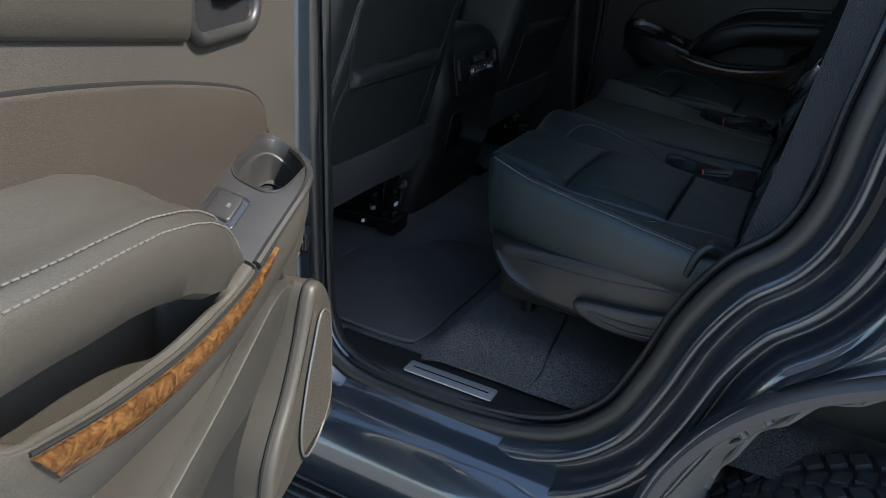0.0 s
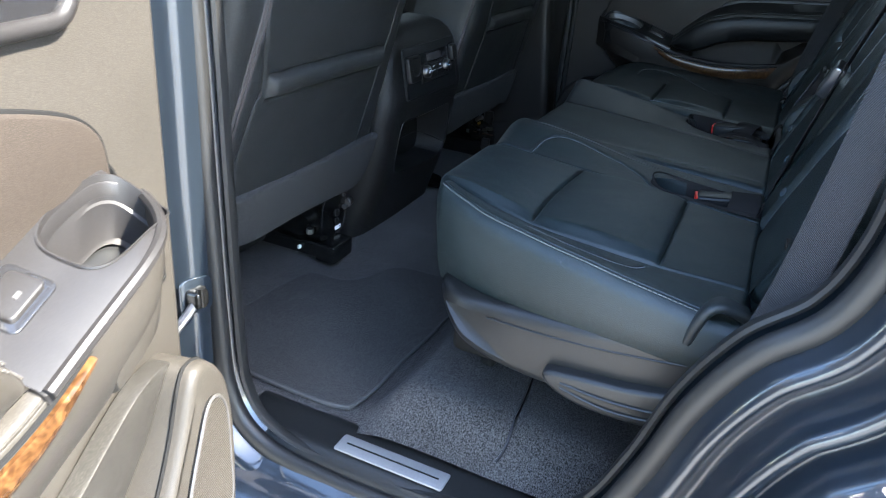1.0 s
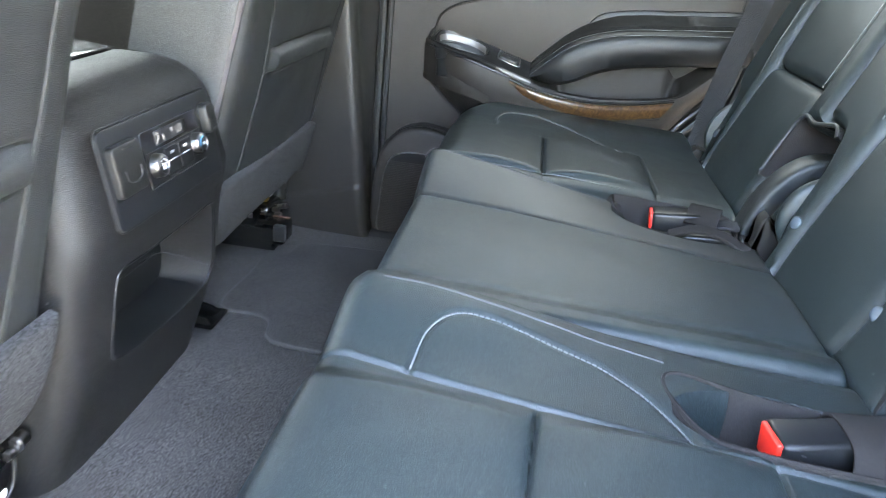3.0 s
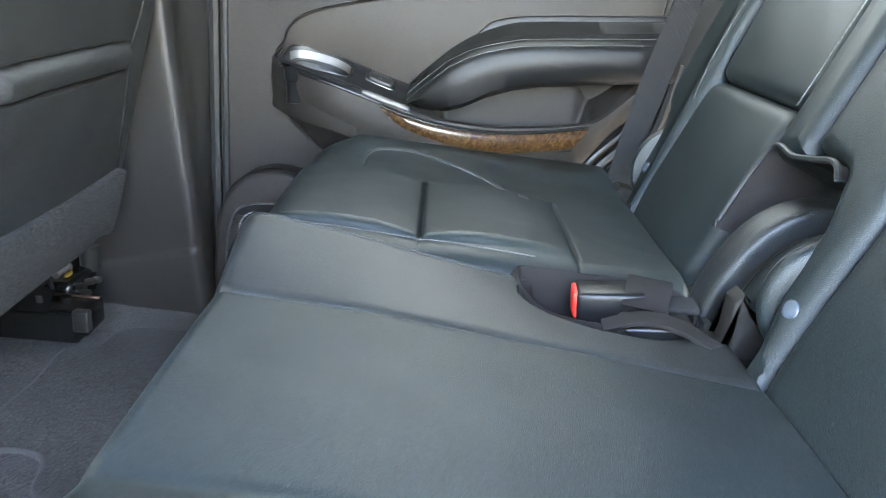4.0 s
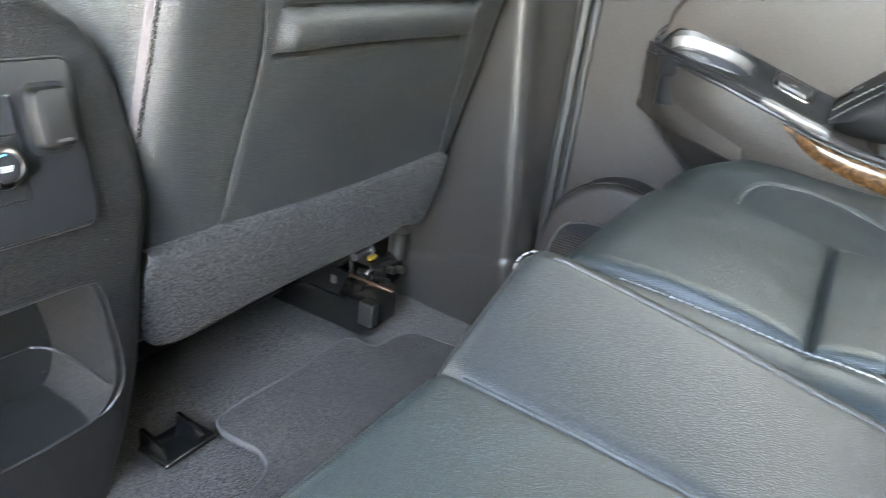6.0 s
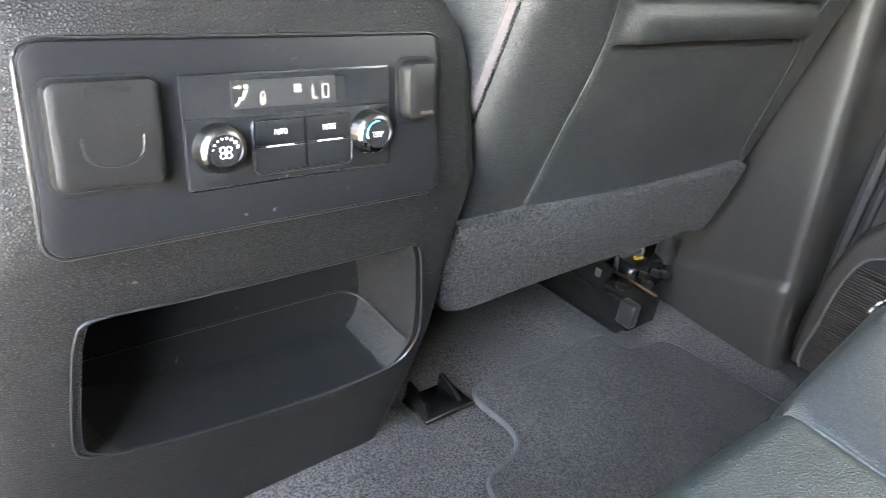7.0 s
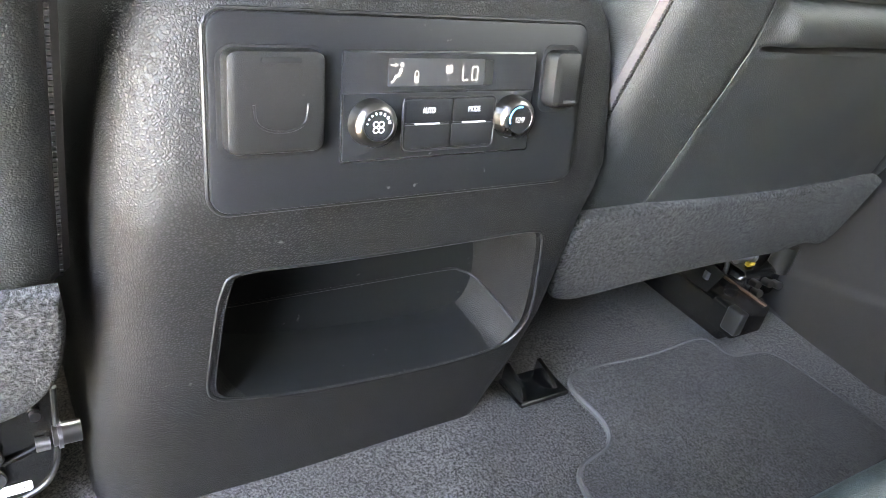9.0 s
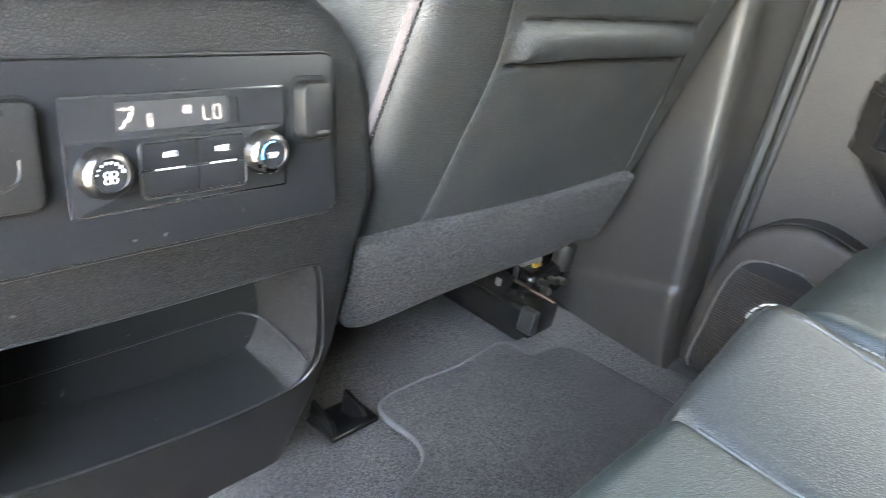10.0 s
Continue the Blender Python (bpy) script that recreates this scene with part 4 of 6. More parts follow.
bolster(far_seat, [(0.572, -0.02), (0.606, -0.005), (0.630, 0.05), (0.634, 0.105), (0.644, 0.128), (0.668, 0.138), (0.688, 0.165), (0.694, 0.30), (0.690, 0.72), (0.572, 0.72), (0.582, 0.45), (0.590, 0.27), (0.574, 0.19), (0.578, 0.06)])
bolster(far_seat, [(0.248, 0.166), (0.300, 0.150), (0.309, 0.175), (0.309, 0.45), (0.300, 0.72), (0.236, 0.72), (0.244, 0.45)])
back_stitching(far_seat, [(0.572, 0.165), (0.588, 0.200), (0.598, 0.250), (0.598, 0.33), (0.586, 0.48), (0.578, 0.70)])
back_stitching(far_seat, [(0.303, 0.205), (0.302, 0.35), (0.298, 0.52), (0.292, 0.70)])
# centre and near back, one wide piece
block(mid_seat, "lower_block", -0.132, 0.092, -0.075, 0.204, 0.012, 0.12)
block(mid_seat, "upper_block", -0.128, 0.088, 0.204, 0.70, 0.008)
bolster(mid_seat, [(0.086, -0.03), (0.118, -0.01), (0.140, 0.05), (0.146, 0.12), (0.168, 0.170), (0.236, 0.176), (0.238, 0.45), (0.228, 0.72), (0.090, 0.72), (0.096, 0.45), (0.100, 0.27), (0.090, 0.19), (0.092, 0.06)])
bolster(mid_seat, [(-0.128, -0.02), (-0.245, -0.03), (-0.250, 0.20), (-0.248, 0.72), (-0.126, 0.72), (-0.132, 0.45), (-0.136, 0.27), (-0.130, 0.19), (-0.134, 0.06)])
back_stitching(mid_seat, [(0.092, 0.205), (0.100, 0.26), (0.104, 0.38), (0.098, 0.70)])
back_stitching(mid_seat, [(-0.136, 0.205), (-0.142, 0.26), (-0.146, 0.38), (-0.140, 0.70)])
block(near_seat, "lower_block", -0.640, -0.372, -0.075, 0.204, 0.012, 0.14)
block(near_seat, "upper_block", -0.636, -0.368, 0.204, 0.70, 0.008)
bolster(near_seat, [(-0.366, -0.02), (-0.368, 0.06), (-0.364, 0.19), (-0.352, 0.27), (-0.358, 0.45), (-0.364, 0.72), (-0.252, 0.72), (-0.253, 0.20), (-0.252, -0.03)])
bolster(near_seat, [(-0.634, 0.06), (-0.630, 0.19), (-0.648, 0.27), (-0.640, 0.45), (-0.632, 0.72), (-0.735, 0.72), (-0.742, 0.30), (-0.735, 0.165), (-0.700, 0.135), (-0.690, 0.06), (-0.668, 0.0), (-0.636, -0.02)])
back_stitching(near_seat, [(-0.364, 0.205), (-0.350, 0.27), (-0.352, 0.45), (-0.358, 0.70)])
back_stitching(near_seat, [(-0.632, 0.165), (-0.652, 0.24), (-0.652, 0.40), (-0.640, 0.70)])


def snap(owner, y, b, h=0.0445, r=0.0085):
    at = back_line([(y, b)], h)[0]
    m = Matrix.Translation(at) @ Vector((-0.86, -0.35, 0.37)).to_track_quat("Z", "Y").to_matrix().to_4x4()
    rows = [[m @ Vector((r * s * math.cos(v), r * s * math.sin(v), q)) for v in np.linspace(0, 2 * math.pi, 25)[:-1]] for s, q in ((1.0, -0.006), (1.0, 0.0012), (0.9, 0.0022), (0.6, 0.0028), (0.05, 0.003))]
    part("snap_button", loft(rows, close_v=True, caps=True), BLUEDOT, owner, "blue-grey snap button")


snap(far_seat, 0.596, 0.049, 0.0455)
snap(mid_seat, 0.107, 0.049, 0.0455)
snap(mid_seat, -0.150, 0.049)
snap(near_seat, -0.350, 0.049)


def hinge_disc(owner, x, z, rows, material, label=""):
    """A rounded disc on the hinge's axis; rows of place across the car and radius."""
    part("hinge_disc", loft([[(x + r * math.cos(a), y, z + r * math.sin(a)) for a in np.linspace(0, 2 * math.pi, 49)[:-1]] for y, r in rows], close_v=True, caps=True), material, owner, label)


hinge_disc(mid_seat, 0.842, 0.392, [(0.128, 0.050), (0.130, 0.058), (0.135, 0.062), (0.141, 0.062), (0.146, 0.058), (0.148, 0.050)], LEATHER, "round leather cover on the hinge")
hinge_disc(mid_seat, 0.844, 0.392, [(0.148, 0.046), (0.150, 0.054), (0.154, 0.057), (0.159, 0.054), (0.161, 0.046)], LEATHER_STRIP)
hinge_disc(far_seat, 0.846, 0.390, [(0.612, 0.058), (0.615, 0.066), (0.621, 0.069), (0.627, 0.066), (0.630, 0.058)], LEATHER, "round leather cover on the hinge")
hinge_disc(far_seat, 0.848, 0.390, [(0.631, 0.052), (0.634, 0.062), (0.642, 0.064), (0.648, 0.060), (0.650, 0.050)], SHELL)

# hinge arm between the backs, its covers and straps
arm = spline([(0.768, 0.236, 0.262), (0.772, 0.236, 0.312), (0.783, 0.236, 0.360), (0.801, 0.236, 0.399), (0.825, 0.236, 0.428), (0.856, 0.236, 0.443), (0.92, 0.236, 0.446)], 8)
part("hinge_arm", oval(arm, 0.025, 0.016, 0.5), LEATHER_STRIP, mid_seat, "curved black leather arm over the seat hinge")
part("hinge_bolster", oval(spline([(0.790, 0.188, 0.27), (0.794, 0.188, 0.330), (0.810, 0.188, 0.378), (0.834, 0.188, 0.412), (0.866, 0.188, 0.430), (0.92, 0.188, 0.434)], 8), 0.018, 0.012, 0.55), LEATHER, mid_seat)
part("hinge_cover", slab([(0.750, 0.280), (0.760, 0.310), (0.768, 0.345), (0.768, 0.378), (0.776, 0.387), (0.792, 0.364), (0.826, 0.344), (0.845, 0.30), (0.845, 0.27)], 0.026, lambda a, b, h: (a, 0.180 - h, b), 0.005), PILLAR, mid_seat, "dark plastic hinge cover")
part("hinge_cover", slab([(0.735, 0.28), (0.752, 0.330), (0.775, 0.352), (0.81, 0.345), (0.815, 0.28)], 0.046, lambda a, b, h: (a, 0.640 + h, b), 0.008), PILLAR, far_seat, "dark plastic hinge cover")
part("hinge_boot", ribbon(spline([(0.77, 0.140, 0.315), (0.80, 0.140, 0.318), (0.84, 0.138, 0.322)], 6), (0, 1, 0.15), 0.06, 0.004), CLOTH, mid_seat, "brownish cloth hinge boot")
part("release_strap", ribbon([(0.808, 0.566, 0.336), (0.812, 0.556, 0.330), (0.816, 0.540, 0.322)], (0.6, 0.2, 0.5), 0.007, 0.002), STRAP, far_seat, "short off-white release strap")
part("release_strap", ribbon([(0.808, 0.090, 0.336), (0.814, 0.078, 0.328), (0.822, 0.058, 0.318)], (0.6, 0.2, 0.5), 0.007, 0.002), STRAP, mid_seat, "short off-white release strap")
part("release_strap", ribbon([(0.806, -0.372, 0.336), (0.812, -0.386, 0.330), (0.820, -0.406, 0.320)], (0.6, 0.2, 0.5), 0.007, 0.002), STRAP, near_seat, "short off-white release strap")
# hemmed opening above the hinge arm
hem = back_line(spline([(0.309, 0.055), (0.308, 0.110), (0.302, 0.150), (0.285, 0.163), (0.250, 0.160), (0.215, 0.166), (0.180, 0.172), (0.160, 0.160)], 6), 0.047)
part("flap_hem", tube(hem, 0.0034, 8), LEATHER_STRIP, mid_seat, "rolled leather hem")
inner = back_line(spline([(0.309, 0.055), (0.308, 0.110), (0.302, 0.150), (0.285, 0.163), (0.250, 0.160), (0.215, 0.166), (0.180, 0.172), (0.160, 0.160)], 6), -0.03)
part("hem_lining", loft([hem, [tuple(np.array(a) * 0.5 + np.array(b) * 0.5 + np.array((0, 0, 0.004))) for a, b in zip(hem, inner)], inner]), CLOTH, mid_seat)

# ---- buckles and belts ----
def buckle(at, turn, label, wide=0.017):
    m = Matrix.Translation(at) @ pose(0, 0, 0, 0, -6, turn)
    t = thing("seat_belt_buckle", at, label, "seat belt buckle", "buckles")
    b = rbox((-0.035, -0.020, -0.024), (0.035, 0.020, 0.012), 0.005)
    b.transform(m)
    part("body", b, PANEL, t)
    b = rbox((-0.0385, -wide, -0.018), (-0.033, wide, 0.0105), 0.002)
    b.transform(m)
    part("release_button", b, RED, t, "bright red release button")
    b = rbox((0.03, -0.017, -0.012), (0.09, 0.017, -0.004), 0.003)
    b.transform(m)
    part("stalk", b, WEBBING, t)
    return t


buckle((0.700, -0.305, 0.343), 8, "dark buckle with red button in the near seat's pocket")
buckle((0.672, 0.232, 0.340), -4, "dark buckle with red button in a cloth pouch", 0.015)
buckle((0.712, 0.190, 0.327), -4, "second dark buckle with red button in a cloth pouch", 0.012)


def pouch(outline, level, depth, owner, label):
    """A cloth pocket sunk between the cushions: a soft turned hem and inner walls with a few folds."""
    o = spline(outline, 8, closed=True)
    c = o.mean(0)
    rows = []
    for s, dz in ((1.10, -0.010), (1.05, -0.001), (1.025, 0.0035), (1.0, 0.0035), (0.98, -0.001), (0.95, -depth * 0.45), (0.90, -depth)):
        rows.append([tuple(c + (p - c) * (s + (0.012 * math.sin(i * 0.9) if s < 0.99 else 0))) + (level(p) + dz,) for i, p in enumerate(o)])
    bm = loft(rows, close_v=True)
    bm.verts.ensure_lookup_table()
    bm.faces.new([bm.verts[len(bm.verts) - len(o) + k] for k in range(len(o))])
    part("cloth_pouch", bm, CLOTH, owner, label)
    hem = [tuple(c + (p - c) * 1.045) + (level(p) + 0.0006,) for p in evenly(np.vstack([o, o[:1]]), 0.006)]
    part("hem_stitching", stitches(hem, 0.005, 0.0009, 0), CLOTH, owner, "", "stuff")


pouch([(0.582, -0.262), (0.600, -0.247), (0.660, -0.262), (0.730, -0.272), (0.764, -0.290), (0.764, -0.340), (0.725, -0.348), (0.650, -0.345), (0.608, -0.335), (0.588, -0.298)],
      lambda p: 0.353 - 0.05 * (p[0] - 0.58), 0.05, near_seat, "dark cloth lined buckle pocket")
pouch([(0.577, 0.256), (0.598, 0.263), (0.66, 0.262), (0.72, 0.257), (0.752, 0.242), (0.752, 0.200), (0.71, 0.178), (0.66, 0.176), (0.612, 0.184), (0.584, 0.214)],
      lambda p: 0.336 + 0.016 * float(np.clip((p[1] - 0.19) / 0.06, 0, 1)) - 0.05 * (p[0] - 0.58), 0.06, mid_seat, "dark cloth buckle pouch with stitched hem")
part("cloth_fold", ribbon(spline([(0.722, 0.262, 0.346), (0.716, 0.246, 0.358), (0.708, 0.222, 0.357), (0.700, 0.200, 0.343)], 6), (1, -0.35, 0.0), 0.046, 0.004), CLOTH, mid_seat)
part("elastic_loop", ribbon(spline([(0.655, 0.176, 0.333), (0.690, 0.172, 0.347), (0.725, 0.160, 0.346), (0.765, 0.140, 0.330), (0.79, 0.128, 0.314)], 6), (0.15, 1, 0.3), 0.018, 0.005), CLOTH, mid_seat)
part("elastic_loop", ribbon(spline([(0.738, -0.262, 0.338), (0.742, -0.280, 0.358), (0.744, -0.325, 0.358), (0.740, -0.350, 0.338)], 6), (1, 0, 0.1), 0.048, 0.004), CLOTH, near_seat)

belt = thing("seat_belt", (0.80, -0.80, 0.38), "dark woven shoulder belt hanging at the rear door opening", "seat belt", "seat belts")
part("strap", ribbon(spline([(0.765, -0.785, 0.26), (0.800, -0.805, 0.385), (0.822, -0.805, 0.52), (0.845, -0.790, 0.70), (0.875, -0.75, 0.95), (0.90, -0.70, 1.10)], 8), (0.85, -0.52, 0.0), 0.050, 0.0025), WEBBING, belt)
part("anchor_boot", rbox((0.755, -0.80, 0.235), (0.80, -0.765, 0.300), 0.012), SHELL, belt)
belt = thing("seat_belt", (0.80, 0.72, 0.34), "dark woven shoulder belt beside the far backrest", "seat belt", "seat belts")
part("strap", ribbon(spline([(0.780, 0.752, 0.27), (0.795, 0.742, 0.335), (0.805, 0.732, 0.417), (0.820, 0.730, 0.505), (0.852, 0.728, 0.644), (0.89, 0.70, 0.85), (0.92, 0.66, 1.05)], 8), (0.9, -0.25, 0.0), 0.042, 0.0025), WEBBING, belt)
part("anchor_cover", rbox((0.755, 0.715, 0.265), (0.805, 0.765, 0.330), 0.010), SHELL, belt)
belt = thing("seat_belt", (0.80, -0.25, 0.40), "thin dark centre belt with metal latch tongue across the backrest", "seat belt", "seat belts")
part("strap", ribbon(spline([(0.775, -0.225, 0.325), (0.792, -0.228, 0.40), (0.812, -0.262, 0.50), (0.835, -0.32, 0.62), (0.88, -0.40, 0.80), (0.93, -0.46, 0.95)], 8), (0.2, 1, -0.1), 0.034, 0.0022), WEBBING, belt)
b = rbox((-0.010, -0.016, -0.028), (0.008, 0.016, 0.028), 0.004)
b.transform(Matrix.Translation((0.818, -0.296, 0.572)) @ pose(0, 0, 0, 20, 20, 0))
part("latch_tongue", b, STEEL, belt, "bright metal latch tongue")

# ---- front seats ----
def front_seat(y_in, y_out, label):
    """Seen from behind: a leaning back with a map pocket and a felt flap below. y_in: console side."""
    s = 1 if y_out > y_in else -1
    yc, w = (y_in + y_out) / 2, abs(y_out - y_in) / 2
    m = Matrix(((0, 0.243, 0.970, -0.040), (1, 0, 0, yc), (0, 0.970, -0.243, 0.290), (0, 0, 0, 1)))
    t = thing("front_seat", (-0.25, yc, 0.03), label, "car seat", "front seats")
    seam_in = [(-s * (w - c), b) for c, b in ((0.100, -0.02), (0.103, 0.06), (0.108, 0.16), (0.105, 0.205), (0.082, 0.30), (0.055, 0.50), (0.050, 0.75))]
    if s < 0:
        seam_in = [(w - c, b) for c, b in ((0.088, -0.02), (0.080, 0.08), (0.072, 0.16), (0.067, 0.205), (0.060, 0.30), (0.052, 0.50), (0.050, 0.75))]
    seam_out = [(s * (w - 0.050), -0.02), (s * (w - 0.085), 0.16), (s * (w - 0.100), 0.205), (s * (w - 0.075), 0.36), (s * (w - 0.055), 0.75)]

    def top(a, b):
        z = 0.0 + 0.012 * (1 - (a / w) ** 2)
        lo, up = -w + (0.067 if s < 0 else 0.112), w - 0.105
        ins = ramp(a * s, lo, lo + 0.022) * (1 - ramp(a * s, up - 0.022, up))
        q = b + 0.012 * (a / w) ** 2
        z = z + ins * (0.012 * np.sqrt(np.clip(1 - ((q - 0.204) / 0.019) ** 2, 0, 1)) - 0.010 * bell(q - 0.184, 0.0034) - 0.007 * bell(q - 0.225, 0.0034))
        z = z - 0.0025 * bell(line_gap(a, b, seam_in), 0.0032) - 0.0025 * bell(line_gap(a, b, seam_out), 0.0032)
        return z + wrinkle(a, b, 40, 0.0006)

    part("backrest", pad(-w, w, -0.03, 0.78, top, -0.16, 0.040, 170, 220, m, rr=0.034), BACKING, t)
    for seam in (seam_in, seam_out):
        run = evenly(spline(seam, 8), 0.012)
        pts = [tuple(m @ Vector((a, b, float(top(np.array(a), np.array(b))) + 0.0012))) for a, b in run]
        part("seam_welt", tube(pts, 0.0008, 6), BACKING, t, "thin raised seam")
    for e in ((s, -s) if s < 0 else (-s,)):
        run = []
        for b in np.linspace(0.0, 0.74, 60):
            if e == s:
                a = e * (w - 0.036 - 0.16 * max(0.0, min(b, 0.45) - 0.08))
                run.append(tuple(m @ Vector((a, b, float(top(np.array(a), np.array(b))) + 0.0008))))
            else:
                run.append(tuple(m @ Vector((e * (w - 0.009), b, -0.0122 + float(wrinkle(np.array(e * w), np.array(b), 40, 0.0006))))))
        face_on = Vector((1.0, 0, 0)) if e == s else Vector((e * 0.75, 0, -0.66))
        part("zip_tape", ribbon(run, m.to_3x3() @ face_on, 0.017, 0.0022), ZIP, t, "brownish zip tape along the edge")
        run = [tuple(Vector(p) + m.to_3x3() @ (Vector((0, 0, 0.0013)) if e == s else Vector((e * 0.0012, 0, 0.0014)))) for p in run]
        part("zip_teeth", stitches(run, 0.0035, 0.0022, 0), RUBBER, t, "", "stuff")
    head = rbox((-0.16, -0.13, 0.0), (-0.02, 0.13, 0.20), 0.05, 5)
    head.transform(Matrix.Translation((0.21, yc, 1.02)))
    part("headrest", head, LEATHER, t)
    for q in (-0.06, 0.06):
        part("headrest_post", tube([(0.12, yc + q, 0.98), (0.13, yc + q, 1.05)], 0.007), STEEL, t)
    # felt flap
    less = 0.03 if s > 0 else 0.0
    low = [(-s * (w - 0.012), 0.012), (-s * (w - 0.010), -0.030), (-s * (w - 0.022), -0.085), (-s * (w - 0.06), -0.112), (-s * (w - 0.16), -0.108), (0.0, -0.105), (s * (w - 0.16), -0.108), (s * (w - 0.08 - less), -0.100), (s * (w - 0.025 - less), -0.118 + 0.3 * less), (s * (w - 0.015 - less), -0.06), (s * (w - 0.02 - less), 0.006)]
    low = [tuple(p) for p in spline(low, 6)]
    o = np.array(low)
    fl = slab(evenly(np.vstack([o, o[:1]]), 0.01)[:-1].tolist(), 0.014, lambda a, b, h: m @ Vector((a, b, 0.006 + h + 0.02 * min(0, b))), 0.006, 3)
    part("felt_flap", fl, FELT, t, "grey felt flap hanging below the seat back")
    # Near-black box added to block light and darken the floor under the seat.
    part("under_seat_light_block", rbox((-0.60, min(y_in, y_out) + 0.09, 0.02), (-0.235, max(y_in, y_out) - 0.12, 0.20), 0.02), DARK, t)
    part("seat_pan", rbox((-0.62, min(y_in, y_out) + 0.03, 0.14), (-0.10, max(y_in, y_out) - 0.03, 0.30), 0.04), LEATHER, t)
    return t


def cyl(a, b, r, sides=14):
    return tube([a, b], r, sides)


front_seat(-0.205, -0.765, "black leather front seat back with map pocket beside the open door")
front_seat(0.185, 0.755, "black leather front seat back with map pocket beside the far pillar")


def rail(x1, y0, y1, label, mirror, up=0.0, tall=True):
    s = -1 if mirror else 1
    yc = (y0 + y1) / 2
    t = thing("seat_rail", (-0.2, yc, 0.0), label, "seat rail", "seat rails")
    part("track", rbox((-0.55, y0, 0.016), (x1, y1, 0.050), 0.005), BLACK_STEEL, t)
    part("end_cap", rbox((x1 - 0.045, y0 - 0.006, 0.012), (x1 + 0.006, y1 + 0.006, 0.056), 0.006), BLACK_STEEL, t)
    brk = [(-0.30, 0.05), (x1 - 0.03, 0.05), (x1 - 0.012, 0.075), (x1 - 0.02, 0.11), (x1 - 0.05, 0.135), (x1 - 0.07, 0.165), (-0.30, 0.165)]
    if tall:
        part("bracket", slab(brk, 0.006, lambda a, b, h: (a, yc - 0.012 * s + h, b), 0.001, 1), BLACK_STEEL, t)
    part("bracket", slab([(-0.28, 0.05), (x1 - 0.06, 0.05), (x1 - 0.045, 0.09), (-0.28, 0.10)], 0.005, lambda a, b, h: (a, yc + 0.028 * s + h, b), 0.001, 1), BLACK_STEEL, t)
    part("bolt", cyl((x1 - 0.050, yc - 0.010, 0.108), (x1 - 0.050, yc + 0.026, 0.108), 0.006), STEEL, t, "silver bolt")
    part("bolt", cyl((x1 - 0.085, yc - 0.030, 0.095), (x1 - 0.085, yc + 0.010, 0.095), 0.015), BLACK_STEEL, t)
    part("washer", cyl((x1 - 0.050, yc + 0.026, 0.108), (x1 - 0.050, yc + 0.030, 0.108), 0.009), STEEL, t)
    part("nut", cyl((x1 - 0.03, yc - 0.022, 0.066), (x1 - 0.03, yc - 0.022, 0.078), 0.009, 6), BLACK_STEEL, t)
    part("nut", cyl((x1 - 0.07, yc - 0.022, 0.066), (x1 - 0.07, yc - 0.022, 0.078), 0.009, 6), STEEL, t)
    part("wire", tube(spline([(x1 - 0.14, yc + 0.03, 0.14), (x1 - 0.10, yc + 0.035, 0.10), (x1 - 0.08, yc + 0.03, 0.06), (x1 - 0.12, yc + 0.04, 0.03)], 6), 0.004, 7), RUBBER, t)
    for o in t.children:
        o.data.transform(Matrix.Translation((0, 0, up)))
    return t


r1 = rail(-0.058, -0.330, -0.262, "black steel seat rail with bolts and white label", False)
edge_n = spline([(-0.320, 0.056), (-0.262, 0.055), (-0.246, 0.058), (-0.234, 0.066), (-0.227, 0.080), (-0.2235, 0.100), (-0.222, 0.165)], 6)
part("face_plate", slab([tuple(p) for p in edge_n] + [(-0.300, 0.165), (-0.320, 0.13)], 0.005, lambda a, b, h: (-0.100 + h, a, b), 0.001, 1), BLACK_STEEL, r1, "black bracket plate")
# Paler shell grey puts the highlight of the rolled edge into its colour.
part("plate_flange", tube([(-0.094, a, b) for a, b in edge_n], 0.0024, 8), SHELL, r1, "rolled edge of the bracket")
part("plate_fold", tube(spline([(-0.094, -0.300, 0.098), (-0.093, -0.262, 0.100), (-0.093, -0.240, 0.106), (-0.094, -0.228, 0.118)], 6), 0.0022, 6), BLACK_STEEL, r1)
lab = slab(rrect(-0.0135, 0.0135, -0.0052, 0.0052, 0.0025), 0.001, lambda a, b, h: Vector((-0.0945 + h, -0.257 + a, 0.0680 + b + 0.04 * a)))
part("paper_label", lab, WHITE, r1, "small white paper label")
for k in range(4):
    y = -0.2515 + 0.0016 * k
    part("label_mark", rbox((-0.0936, y, 0.0672), (-0.0930, y + 0.001, 0.0692), 0), DARK, r1)
part("bolt", cyl((-0.092, -0.226, 0.118), (-0.092, -0.206, 0.118), 0.0088, 18), KNOB, r1, "silver bolt")
part("washer", cyl((-0.092, -0.2225, 0.118), (-0.092, -0.2195, 0.118), 0.0112, 18), STEEL, r1)
part("bolt", cyl((-0.092, -0.238, 0.112), (-0.092, -0.228, 0.112), 0.006), STEEL, r1)
part("bolt", cyl((-0.094, -0.236, 0.142), (-0.089, -0.236, 0.143), 0.004), STEEL, r1)
